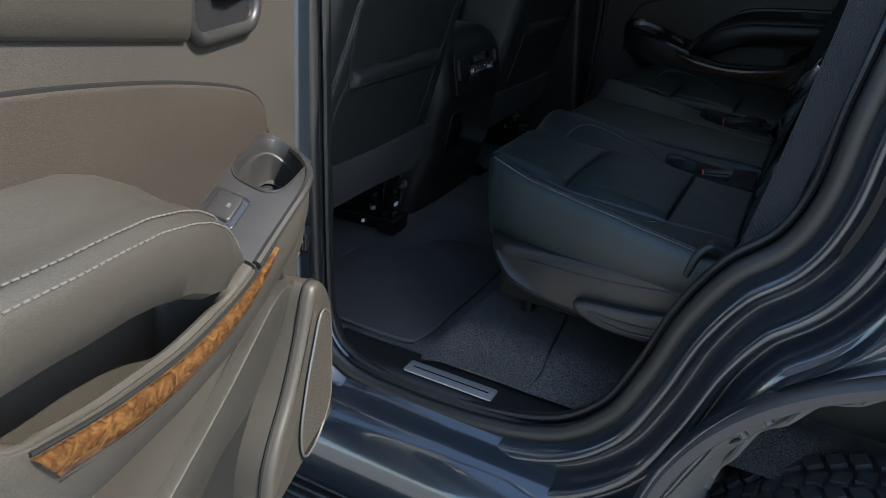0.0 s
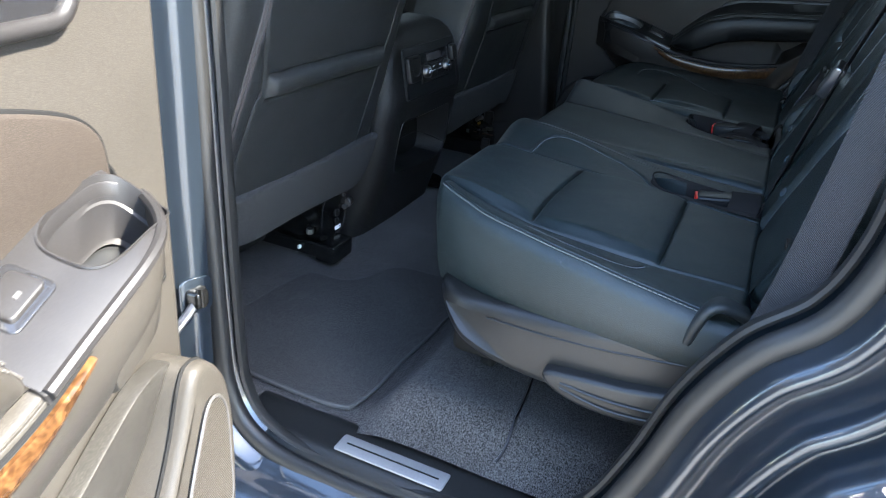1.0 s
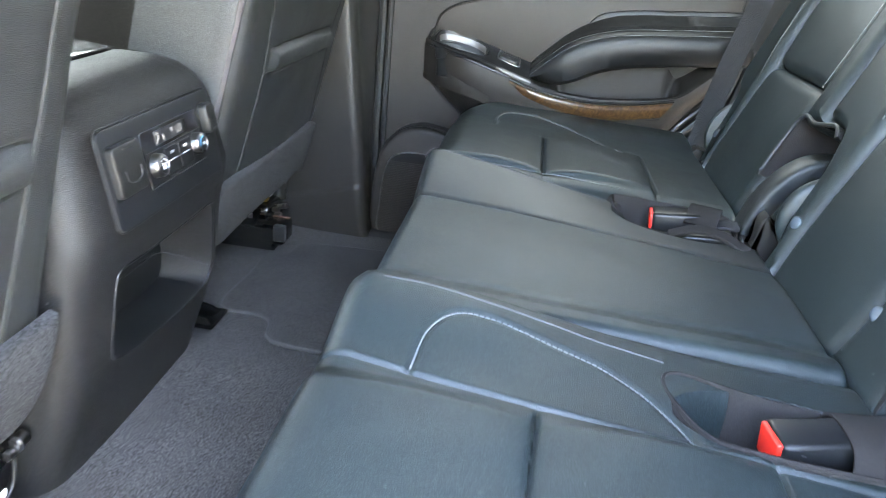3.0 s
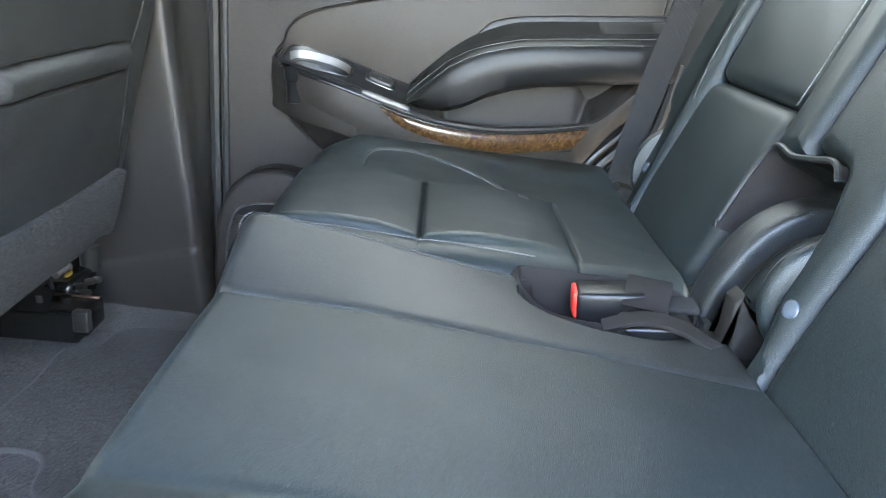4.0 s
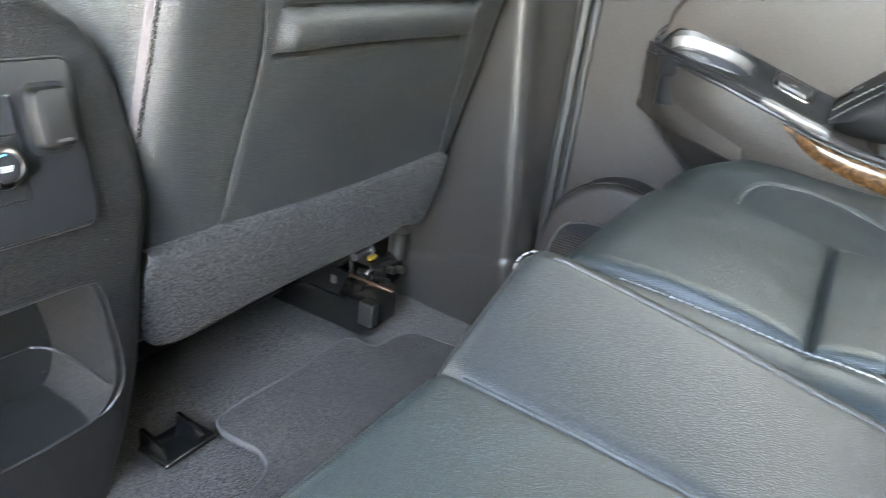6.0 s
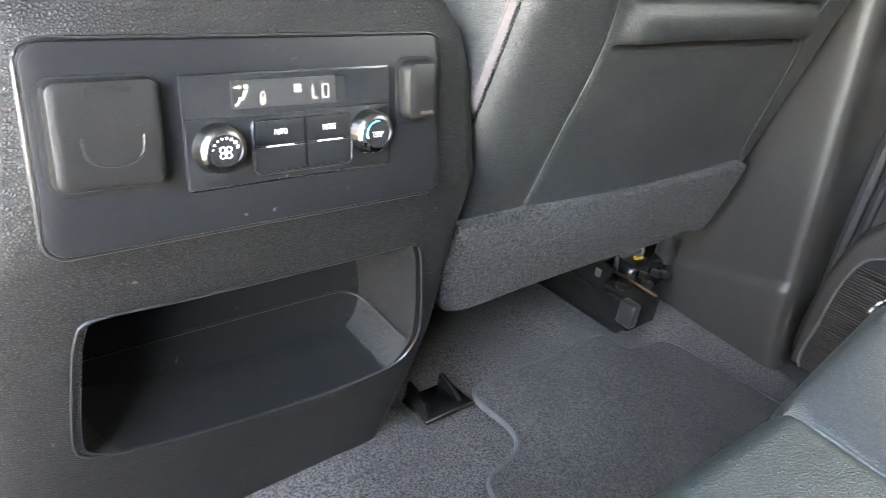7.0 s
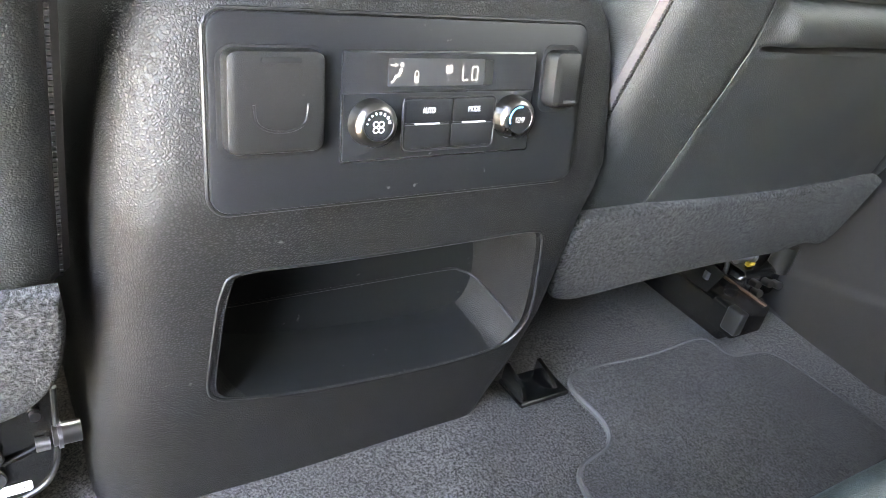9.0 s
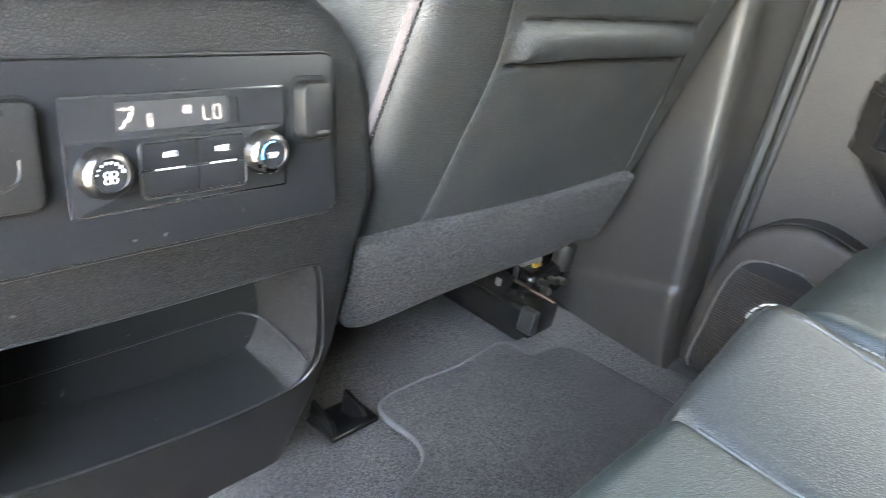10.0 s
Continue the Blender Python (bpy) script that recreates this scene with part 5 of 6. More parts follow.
for z in (0.109, 0.087):
    part("bolt_head", cyl((-0.096, -0.2685, z - 0.004), (-0.089, -0.2685, z + 0.001), 0.0085, 18), DARK, r1, "round black bolt head")
    # Paler ring stands in for the glint round each bolt head.
    ring = [(-0.0885, -0.2685 + 0.0085 * math.cos(v), z + 0.001 + 0.0085 * math.sin(v)) for v in np.linspace(0, 2 * math.pi, 17)]
    part("bolt_rim_glint", tube(ring, 0.0009, 6, False), SHELL, r1)
part("white_clip", rbox((-0.147, -0.342, 0.031), (-0.140, -0.333, 0.040), 0.002), WHITE, r1)
r2 = rail(-0.066, 0.612, 0.668, "black steel seat rail with yellow clip under the far front seat", True, 0.016, False)
part("foot", rbox((-0.30, 0.622, 0.004), (-0.085, 0.658, 0.036), 0.006), BLACK_STEEL, r2)
part("track_edge", rbox((-0.19, 0.662, 0.0715), (-0.064, 0.668, 0.0745), 0.0010, 1), COPPER, r2, "worn coppery edge of the track")
part("end_clip", rbox((-0.082, 0.602, 0.038), (-0.056, 0.618, 0.075), 0.003), SHELL, r2, "grey plastic end clip")
part("yellow_clip", rbox((-0.138, 0.697, 0.090), (-0.130, 0.714, 0.097), 0.002), YELLOW, r2, "yellow plastic clip")
part("motor", cyl((-0.125, 0.768, 0.078), (-0.125, 0.768, 0.124), 0.017), SHELL, r2, "dark grey motor can")
part("side_plate", slab([(-0.24, 0.04), (-0.10, 0.04), (-0.085, 0.07), (-0.09, 0.12), (-0.24, 0.13)], 0.005, lambda a, b, h: (a, 0.782 + h * 0.5, b), 0.001, 1), BLACK_STEEL, r2)
for yy, zz in ((0.705, 0.060), (0.722, 0.074), (0.748, 0.066), (0.690, 0.078)):
    part("bolt", cyl((-0.112, yy, zz), (-0.098, yy - 0.003, zz + 0.003), 0.006), KNOB, r2, "small silver bolt")
part("gear_box", rbox((-0.23, 0.675, 0.035), (-0.115, 0.775, 0.088), 0.012), BLACK_STEEL, r2)
r3 = thing("floor_bracket", (-0.08, 0.28, 0.0), "small black steel floor bracket beside the console", "bracket")
part("foot", rbox((-0.115, 0.245, 0.012), (-0.066, 0.318, 0.019), 0.003), BLACK_STEEL, r3)
part("ear", slab([(-0.115, 0.018), (-0.07, 0.018), (-0.08, 0.032), (-0.115, 0.040)], 0.006, lambda a, b, h: (a, 0.25 + h, b), 0.001, 1), BLACK_STEEL, r3)
part("ear", slab([(-0.115, 0.018), (-0.075, 0.018), (-0.09, 0.030), (-0.115, 0.034)], 0.006, lambda a, b, h: (a, 0.300 + h, b), 0.001, 1), BLACK_STEEL, r3)

# ---- centre console ----
console = thing("centre_console", (-0.3, 0.0, 0.0), "black grained plastic centre console with rear climate panel and bin", "console")
levels = [(-0.03, -0.088, 0.198), (0.0, -0.082, 0.198), (0.06, -0.064, 0.199), (0.12, -0.044, 0.198), (0.19, -0.026, 0.197), (0.25, -0.018, 0.196), (0.30, -0.012, 0.195), (0.335, -0.004, 0.194), (0.36, -0.001, 0.193), (0.40, -0.010, 0.190),
          (0.44, -0.018, 0.185), (0.465, -0.024, 0.177), (0.485, -0.033, 0.165), (0.500, -0.046, 0.147), (0.509, -0.062, 0.125), (0.513, -0.085, 0.10)]
rows = []
for z, xr, w in levels:
    r, q = 0.050, 0.030
    row = []
    for k in range(9):
        t = radians(90 - 90 * k / 8)
        row.append((xr - q + q * max(0.0, math.cos(t)) ** 0.8, w - q + q * math.sin(t), z))
    row = [(x, y, z) for x, y, z in row]
    for k in range(1, 24):
        y = (w - q) + (r + q - 2 * w) * k / 24
        row.append((xr + 0.004 * (1 - (y / w) ** 2), y, z))
    for k in range(9):
        t = radians(-90 * k / 8)
        row.append((xr - r + r * math.cos(t) ** 0.8 if math.cos(t) > 0 else xr - r, -(w - r) + r * math.sin(t), z))
    row += [(-0.5, -w, z), (-1.05, -w, z), (-1.05, w, z), (-0.5, w, z)]
    rows.append(row)
shape = loft(rows, close_v=True, caps=True)
mouth = [(-0.114, 0.303), (-0.06, 0.303), (0.0, 0.303), (0.07, 0.303), (0.128, 0.302), (0.143, 0.292), (0.155, 0.255), (0.166, 0.215), (0.169, 0.186), (0.160, 0.163), (0.138, 0.154), (0.08, 0.152), (0.0, 0.158), (-0.06, 0.165), (-0.105, 0.175), (-0.123, 0.184), (-0.129, 0.200), (-0.128, 0.25), (-0.125, 0.288)]
mo = [tuple(p) for p in evenly(np.vstack([spline(mouth, 6, closed=True), [mouth[0]]]), 0.005)[:-1]]
LZ, LX, LW = [l[0] for l in levels], [l[1] for l in levels], [l[2] for l in levels]


def skin(y, z):
    """The console's rear face."""
    x, w = np.interp(z, LZ, LX), np.interp(z, LZ, LW)
    r = 0.03 if y > 0 else 0.05
    e = min(1.0, max(0.0, abs(y) - (w - r)) / r)
    return x + 0.004 * (1 - (y / w) ** 2) - r * (1 - math.sqrt(max(0.0, 1 - e * e)) ** 0.8)


hole = slab(mo, 0.26, lambda a, b, h: (-0.16 + h, a * (0.9 + 0.1 * min(1, h / 0.14)), b))
part("body", cut(shape, hole), PLASTIC, console, sharp=30)
BIN = 0.105
c = np.mean(mo, axis=0)
brow = []
for f, s in ((0.0, 0.997), (0.012, 0.985), (0.35, 0.975), (0.7, 0.965), (0.97, 0.958), (1.0, 0.950)):
    brow.append([(skin(a, b) * (1 - f) - BIN * f, c[0] + (a - c[0]) * s, c[1] + (b - c[1]) * s) for a, b in mo])
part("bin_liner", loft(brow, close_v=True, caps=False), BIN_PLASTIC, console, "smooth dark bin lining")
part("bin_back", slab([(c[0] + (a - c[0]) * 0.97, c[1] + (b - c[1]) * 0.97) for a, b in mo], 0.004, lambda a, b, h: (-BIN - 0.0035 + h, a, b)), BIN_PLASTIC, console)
ledge = spline([(-BIN + 0.001, -0.118, 0.204), (-BIN + 0.001, 0.0, 0.204), (-BIN + 0.001, 0.118, 0.204), (-BIN + 0.006, 0.138, 0.203), (-0.088, 0.148, 0.200), (-0.060, 0.1535, 0.194), (-0.030, 0.1575, 0.186)], 8)
part("bin_ledge", tube(ledge, 0.0013, 7), SHELL, console, "thin moulded ledge round the bin")
ring = [(skin(a, b) + 0.0004, a, b) for a, b in mo]
part("bin_rim", tube(ring + ring[:1], 0.0014, 6, False), SHELL, console)
part("lid", pad(-0.75, -0.115, -0.125, 0.125, lambda a, b: 0.524 - 0.25 * (b / 1.0) ** 2 - 0.12 * np.clip(a + 0.22, 0, 1) ** 2 * 8, 0.505, 0.010, 30, 20, rr=0.02), GLOSS, console, "glossy black console lid")

# panel on the console's rear face
def face(a, b, h):
    """y, height above the panel's foot, and height off its plane."""
    a, b = -0.139 + (a + 0.139) * 0.9714, 0.006 + b * 0.938
    return Vector((0.0075 - 0.2 * b + 0.98 * h, a, 0.352 + 0.98 * b + 0.2 * h))


climate = part("fascia", slab(rrect(-0.139, 0.141, 0.0, 0.121, 0.012), 0.004, face, 0.0015), PANEL, console, "matte black fascia of the rear climate panel")
groove = [tuple(face(a, b, 0.0005)) for a, b in rrect(-0.1405, 0.1425, -0.0015, 0.1225, 0.013)]
part("fascia_gap", tube(groove + groove[:1], 0.0011, 6, False), SHELL, console)


def on(a0, a1, b0, b1, r, lift, thick, edge=0.001):
    return slab(rrect(a0, a1, b0, b1, r), thick, lambda a, b, h: face(a, b, lift + h), edge)


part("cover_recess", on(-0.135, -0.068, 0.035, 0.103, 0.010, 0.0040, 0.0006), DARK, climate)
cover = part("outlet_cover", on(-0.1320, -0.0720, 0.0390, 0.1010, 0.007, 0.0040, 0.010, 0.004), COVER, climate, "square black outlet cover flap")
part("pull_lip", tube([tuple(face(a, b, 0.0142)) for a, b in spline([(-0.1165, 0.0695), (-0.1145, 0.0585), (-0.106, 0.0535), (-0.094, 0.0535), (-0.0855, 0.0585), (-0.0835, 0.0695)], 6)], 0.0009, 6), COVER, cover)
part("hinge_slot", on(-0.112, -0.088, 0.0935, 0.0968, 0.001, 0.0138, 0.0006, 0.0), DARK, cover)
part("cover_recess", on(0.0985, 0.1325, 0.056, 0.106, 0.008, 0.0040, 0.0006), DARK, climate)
cover = part("outlet_cover", on(0.101, 0.1285, 0.0605, 0.1025, 0.007, 0.0040, 0.013, 0.005), COVER, climate, "small black outlet cover flap")
part("pull_lip", on(0.1110, 0.1220, 0.065, 0.067, 0.0008, 0.0168, 0.001, 0.0), SILVER, cover)
unit = part("climate_unit", on(-0.0585, 0.0925, 0.0275, 0.1005, 0.002, 0.0040, 0.0010, 0.0004), GLOSS, climate, "black rear climate control unit")
part("display_window", on(-0.0570, 0.0910, 0.0745, 0.0990, 0.001, 0.0049, 0.0007, 0.0), GLOSS, unit)
part("lower_plate", on(-0.0570, 0.0910, 0.0290, 0.0730, 0.001, 0.0049, 0.0009, 0.0004), PANEL, unit)
part("screen", on(-0.0270, 0.0470, 0.0775, 0.0955, 0.001, 0.0055, 0.0004, 0.0), SCREEN, unit, "dim lit display screen")
part("screen_end", on(0.0475, 0.0545, 0.0775, 0.0945, 0.001, 0.0055, 0.0004, 0.0), SHELL, unit)
frame_ring = [tuple(face(a, b, 0.0062)) for a, b in rrect(-0.0150, 0.0588, 0.0335, 0.0700, 0.004)]
part("button_frame", tube(frame_ring + frame_ring[:1], 0.0007, 6, False), SHELL, unit)
for a0, a1 in ((-0.0138, 0.0222), (0.0234, 0.0575)):
    for b0, b1 in ((0.0350, 0.0512), (0.0524, 0.0688)):
        part("button", on(a0, a1, b0, b1, 0.0015, 0.0056, 0.0016, 0.0006), PANEL, unit)
for a0 in (-0.006, 0.0315):
    part("indicator_bar", on(a0, a0 + 0.019, 0.0516, 0.0524, 0.0003, 0.0066, 0.0014, 0.0), PRINT, unit)


def words(text, a, b, size, material, lift, parent, name="lettering"):
    cu = bpy.data.curves.new("words", "FONT")
    cu.body, cu.size, cu.align_x, cu.align_y, cu.extrude = text, size, "CENTER", "CENTER", 0.0001
    o = new("words", cu)
    bpy.context.view_layer.update()
    me = bpy.data.meshes.new_from_object(o.evaluated_get(bpy.context.evaluated_depsgraph_get()))
    bpy.data.objects.remove(o)
    bpy.data.curves.remove(cu)
    me.transform(Matrix.Diagonal((0.72, 1.1, 1, 1)))
    m = Matrix.Translation(face(a, b, lift)) @ Matrix(((0, -0.2, 0.98, 0), (1, 0, 0, 0), (0, 0.98, 0.2, 0), (0, 0, 0, 1)))
    me.transform(m)
    me.materials.clear()
    return part(name, me, material, parent, sharp=0)


words("AUTO", 0.0042, 0.0610, 0.0047, PRINT, 0.0073, unit)
words("MODE", 0.0404, 0.0610, 0.0047, PRINT, 0.0073, unit)
# seven-segment reading on the screen
def segments(a, b, which, w=0.0045, h=0.0088):
    q = 0.0011
    spots = {"a": (0, h, w, 0), "d": (0, 0, w, 0), "g": (0, h / 2, w, 0), "f": (0, h / 2, 0, h / 2), "e": (0, 0, 0, h / 2), "b": (w, h / 2, 0, h / 2), "c": (w, 0, 0, h / 2)}
    for k in which:
        da, db, la, lb = spots[k]
        part("segment", on(a + da - q / 2 + (q * 0.6 if la else 0), a + da + la + q / 2 - (q * 0.6 if la else 0), b + db - q / 2 + (q * 0.6 if lb else 0), b + db + lb + q / 2 - (q * 0.6 if lb else 0), 0.0002, 0.0058, 0.0002, 0.0), GLYPH, unit)


segments(0.0295, 0.0812, "fed")
segments(0.0370, 0.0812, "abcdef")
# seat, airflow, lock and fan marks
def mark(pts, r):
    part("glyph", tube([tuple(face(a, b, 0.0061)) for a, b in pts], r, 6), GLYPH, unit)


mark([(-0.0252, 0.0912), (-0.0222, 0.0912)], 0.0006)
part("glyph", slab([(-0.0225, 0.0930), (-0.0225, 0.0894), (-0.0198, 0.0912)], 0.0003, lambda a, b, h: face(a, b, 0.0058 + h)), GLYPH, unit)
part("glyph", slab([(-0.0172 + 0.0016 * math.cos(v), 0.0915 + 0.0017 * math.sin(v)) for v in np.linspace(0, 2 * math.pi, 13)[:-1]], 0.0003, lambda a, b, h: face(a, b, 0.0058 + h)), GLYPH, unit)
mark([(-0.0176, 0.0890), (-0.0192, 0.0846), (-0.0218, 0.0838)], 0.0012)
mark([(-0.0214, 0.0840), (-0.0232, 0.0806), (-0.0250, 0.0800)], 0.0009)
part("glyph", on(-0.0080, -0.0045, 0.0795, 0.0840, 0.0004, 0.0058, 0.0002, 0.0), GLYPH, unit)
part("glyph", tube([tuple(face(a, b, 0.0060)) for a, b in spline([(-0.0076, 0.0838), (-0.0074, 0.0865), (-0.0062, 0.0875), (-0.0050, 0.0865), (-0.0048, 0.0838)], 5)], 0.0004, 5), GLYPH, unit)
for k in range(4):
    t = radians(45 + 90 * k)
    part("glyph", on(0.0185 + 0.002 * math.cos(t) - 0.0013, 0.0185 + 0.002 * math.cos(t) + 0.0013, 0.0885 + 0.002 * math.sin(t) - 0.0013, 0.0885 + 0.002 * math.sin(t) + 0.0013, 0.0008, 0.0058, 0.0002, 0.0), GLYPH, unit)
part("glyph", on(0.0180, 0.0190, 0.0808, 0.0820, 0.0003, 0.0058, 0.0002, 0.0), GLYPH, unit)


def knob(a, b, marks):
    rowk = []
    for r, h in ((0.0160, 0.005), (0.0160, 0.0062), (0.0154, 0.0070), (0.0150, 0.0125), (0.0140, 0.0150), (0.0114, 0.0168), (0.0106, 0.0170), (0.0101, 0.0160)):
        rowk.append([tuple(face(a + r * (1 + (0.012 if (i % 4 < 2 and 0.0065 < h < 0.0155) else 0)) * math.cos(2 * math.pi * i / 96), b + r * (1 + (0.012 if (i % 4 < 2 and 0.0065 < h < 0.0155) else 0)) * math.sin(2 * math.pi * i / 96), h)) for i in range(96)])
    k = part("knob", loft(rowk, close_v=True), KNOB, unit, "satin chrome rotary knob")
    disc = [(a + 0.0102 * math.cos(t), b + 0.0102 * math.sin(t)) for t in np.linspace(0, 2 * math.pi, 41)[:-1]]
    part("cap", slab(disc, 0.0117, lambda p, q, h: face(p, q, 0.0047 + h), 0.0), PANEL, k, "black knob cap")
    if marks:
        for j in range(8):
            t = radians(170 - 22 * j)
            s = 0.00045 + 0.00006 * j
            pa, pb = a + 0.0080 * math.cos(t), b + 0.0080 * math.sin(t)
            part("mark", on(pa - s, pa + s, pb - s * 1.3, pb + s * 1.3, 0.0003, 0.0165, 0.0002, 0.0), PRINT, k)
        for j in range(4):
            t = radians(45 + 90 * j)
            pts = [tuple(face(a + 0.0027 * math.cos(t) + 0.0018 * math.cos(v), b - 0.001 + 0.0027 * math.sin(t) + 0.0018 * math.sin(v), 0.0166)) for v in np.linspace(0, 2 * math.pi, 11)]
            part("mark", tube(pts, 0.00035, 5, False), PRINT, k)
    else:
        arc = [tuple(face(a + 0.0087 * math.cos(t), b + 0.0087 * math.sin(t), 0.0166)) for t in np.radians(np.linspace(200, 80, 14))]
        part("mark", tube(arc, 0.0007, 5), BLUEMARK, k, "blue temperature arc")
        words("TEMP", a, b - 0.001, 0.0050, PRINT, 0.0166, k)


knob(-0.0380, 0.0545, True)
knob(0.0735, 0.0545, False)

# ---- rear doors ----
def rear_door(to_car, name, label, upper):
    """Built in the door's own measures: x along the car, z up, d inwards from the door's inner plane."""
    t = thing(name, to_car(0.4, 0.1, 0.0), label, "car door", "rear doors")
    P = lambda a, b, h: to_car(a, b, h)
    body_out = [tuple(p) for p in evenly(np.array([(0.088, -0.04), (0.60, -0.04), (0.68, 0.06), (0.715, 0.20), (0.745, 0.31), (0.775, 0.365), (0.82, 0.41), (0.85, 0.49), (0.875, 0.60), (0.89, 0.755), (0.088, 0.755), (0.088, -0.04)]), 0.02)[:-1]]
    part("outer_skin", slab(body_out, 0.110, lambda a, b, h: P(a, b, -0.115 + h + 0.02 * math.sin((b + 0.04) * 3.5)), 0.012), PAINT, t, "dark blue painted door shell")
    tr = [tuple(p) for p in evenly(np.array([(0.090, -0.02), (0.58, -0.02), (0.66, 0.07), (0.70, 0.21), (0.727, 0.30), (0.762, 0.364), (0.805, 0.411), (0.834, 0.492), (0.86, 0.60), (0.873, 0.74), (0.094, 0.74), (0.090, -0.02)]), 0.015)[:-1]]
    # Sun and shade on the trim are put into its tone here.
    part("trim_panel", slab(tr, 0.034, lambda a, b, h: P(a, b, -0.004 + h), 0.010, 3), TRIM_SUN if upper else TRIM, t, "moulded door trim, sun or shade put into its tone")
    ins = spline([(0.203, 0.47), (0.205, 0.505), (0.215, 0.532), (0.250, 0.556), (0.33, 0.580), (0.46, 0.608), (0.63, 0.634), (0.852, 0.655)], 6)
    ins = [tuple(p) for p in ins] + [(0.845, 0.56), (0.835, 0.50), (0.70, 0.47), (0.45, 0.42), (0.25, 0.43)]
    part("insert", slab(ins, 0.011, lambda a, b, h: P(a, b, 0.026 + h), 0.005, 3), INSERT, t, "smooth brown-grey vinyl insert")
    line = [P(a, b, 0.0325) for a, b in ins[:44]]
    part("insert_gap", tube(line, 0.0026, 6), DARK, t)
    seam = spline([(0.204, 0.500), (0.193, 0.485), (0.186, 0.455), (0.190, 0.420), (0.208, 0.385), (0.245, 0.345), (0.294, 0.308), (0.36, 0.276)], 6)
    part("carrier_gap", tube([P(a, b, 0.0305) for a, b in seam], 0.0034, 6), DARK, t)
    part("carrier_lip", tube([P(a - 0.004, b - 0.003, 0.0300) for a, b in seam], 0.0020, 6), TRIM, t)

    # lower carrier with the grab pocket
    X = np.linspace(0.185, 0.838, 100)
    dm = np.interp(X, [0.185, 0.190, 0.200, 0.215, 0.238, 0.265, 0.30, 0.385, 0.45, 0.55, 0.65, 0.75, 0.80, 0.838], [0.030, 0.042, 0.060, 0.080, 0.102, 0.118, 0.125, 0.122, 0.122, 0.116, 0.108, 0.096, 0.075, 0.045])
    zt = np.interp(X, [0.185, 0.25, 0.30, 0.385, 0.45, 0.50, 0.57, 0.68, 0.75, 0.79, 0.838], [0.474, 0.466, 0.456, 0.430, 0.412, 0.405, 0.400, 0.409, 0.422, 0.455, 0.49])
    zb = np.interp(X, [0.185, 0.190, 0.208, 0.245, 0.294, 0.36, 0.45, 0.55, 0.66, 0.72, 0.75, 0.79, 0.838], [0.440, 0.418, 0.386, 0.346, 0.309, 0.278, 0.262, 0.258, 0.260, 0.290, 0.335, 0.395, 0.44])
    soft = np.hanning(11) / np.hanning(11).sum()
    dm, zt, zb = [np.convolve(np.pad(v, 5, mode="edge"), soft, "valid") for v in (dm, zt, zb)]
    rows = []
    for x, d, a, b in zip(X, dm, zt, zb):
        k = float(ramp(np.array(x), 0.468, 0.515) * (1 - ramp(np.array(x), 0.715, 0.745)))
        plain = [(a + 0.030, 0.030), (a + 0.028, 0.034), (a + 0.020, 0.030 + (d - 0.03) * 0.35), (a + 0.012, 0.030 + (d - 0.03) * 0.6), (a + 0.004, d - 0.008)]
        dip = 0.085 * float(ramp(np.array(x), 0.174, 0.186) * (1 - ramp(np.array(x), 0.345, 0.36)))
        plain = [(z - dip, dd) for z, dd in plain]
        slot = [(a + 0.060, 0.045), (a - 0.02, 0.046), (a - 0.080, 0.050), (a - 0.080, d - 0.028), (a - 0.004, d - 0.015)]
        top = [(p[0] * (1 - k) + q[0] * k, p[1] * (1 - k) + q[1] * k) for p, q in zip(plain, slot)]
        sec = top + [(a, d - 0.003), (a - 0.004, d), (a * 0.72 + b * 0.28, d * 0.995), (a * 0.45 + b * 0.55, d * 0.82 + 0.006), (a * 0.2 + b * 0.8, d * 0.46 + 0.018), (b, 0.034), (b, 0.02)]
        rows.append([P(x, z, dd) for z, dd in spline(sec, 4)])
    carrier = loft(rows)
    part("carrier", carrier, TRIM_SUN if upper else TRIM, t, "lower door carrier with grab pocket, toned like the trim")
    # switch panel with cup
    swx = np.linspace(0.187, 0.432, 40)
    rows = []
    for x in swx:
        d, a = np.interp(x, X, dm), np.interp(x, X, zt)
        wide = 0.030 + (d - 0.030) * 1.0
        sec = [(a + 0.032, 0.028), (a + 0.033, 0.034), (a + 0.0235, 0.030 + (wide - 0.03) * 0.35), (a + 0.0165, 0.030 + (wide - 0.03) * 0.6), (a + 0.008, wide - 0.006), (a + 0.004, wide), (a - 0.004, wide + 0.002), (a - 0.010, wide - 0.003)]
        sec += [(a - 0.012, 0.02)]
        k = 0.15 + 0.85 * float(ramp(np.array(x), 0.186, 0.222))
        rows.append([P(x, a - 0.008 + (z - a + 0.008) * k, dd) for z, dd in sec])
    deck = loft(rows, close_v=True, caps=True)
    cup_o = [(0.271 + 0.060 * (abs(math.cos(v)) ** 0.62) * (1 if math.cos(v) > 0 else -1), 0.072 + 0.036 * (abs(math.sin(v)) ** 0.62) * (1 if math.sin(v) > 0 else -1)) for v in np.linspace(0, 2 * math.pi, 33)[:-1]]
    drill = slab(cup_o, 0.16, lambda a, b, h: P(a, 0.40 + h, b))
    # Deck, well and rail go darker in the far door: shade as colour.
    part("switch_deck", cut(deck, drill), DECK if upper else PANEL, t, "dark grey switch deck with cup well")
    cz = lambda a, b: np.interp(a, X, zt) + 0.033 - 0.027 * (b - 0.03) / (np.interp(a, X, dm) - 0.03)
    rows = []
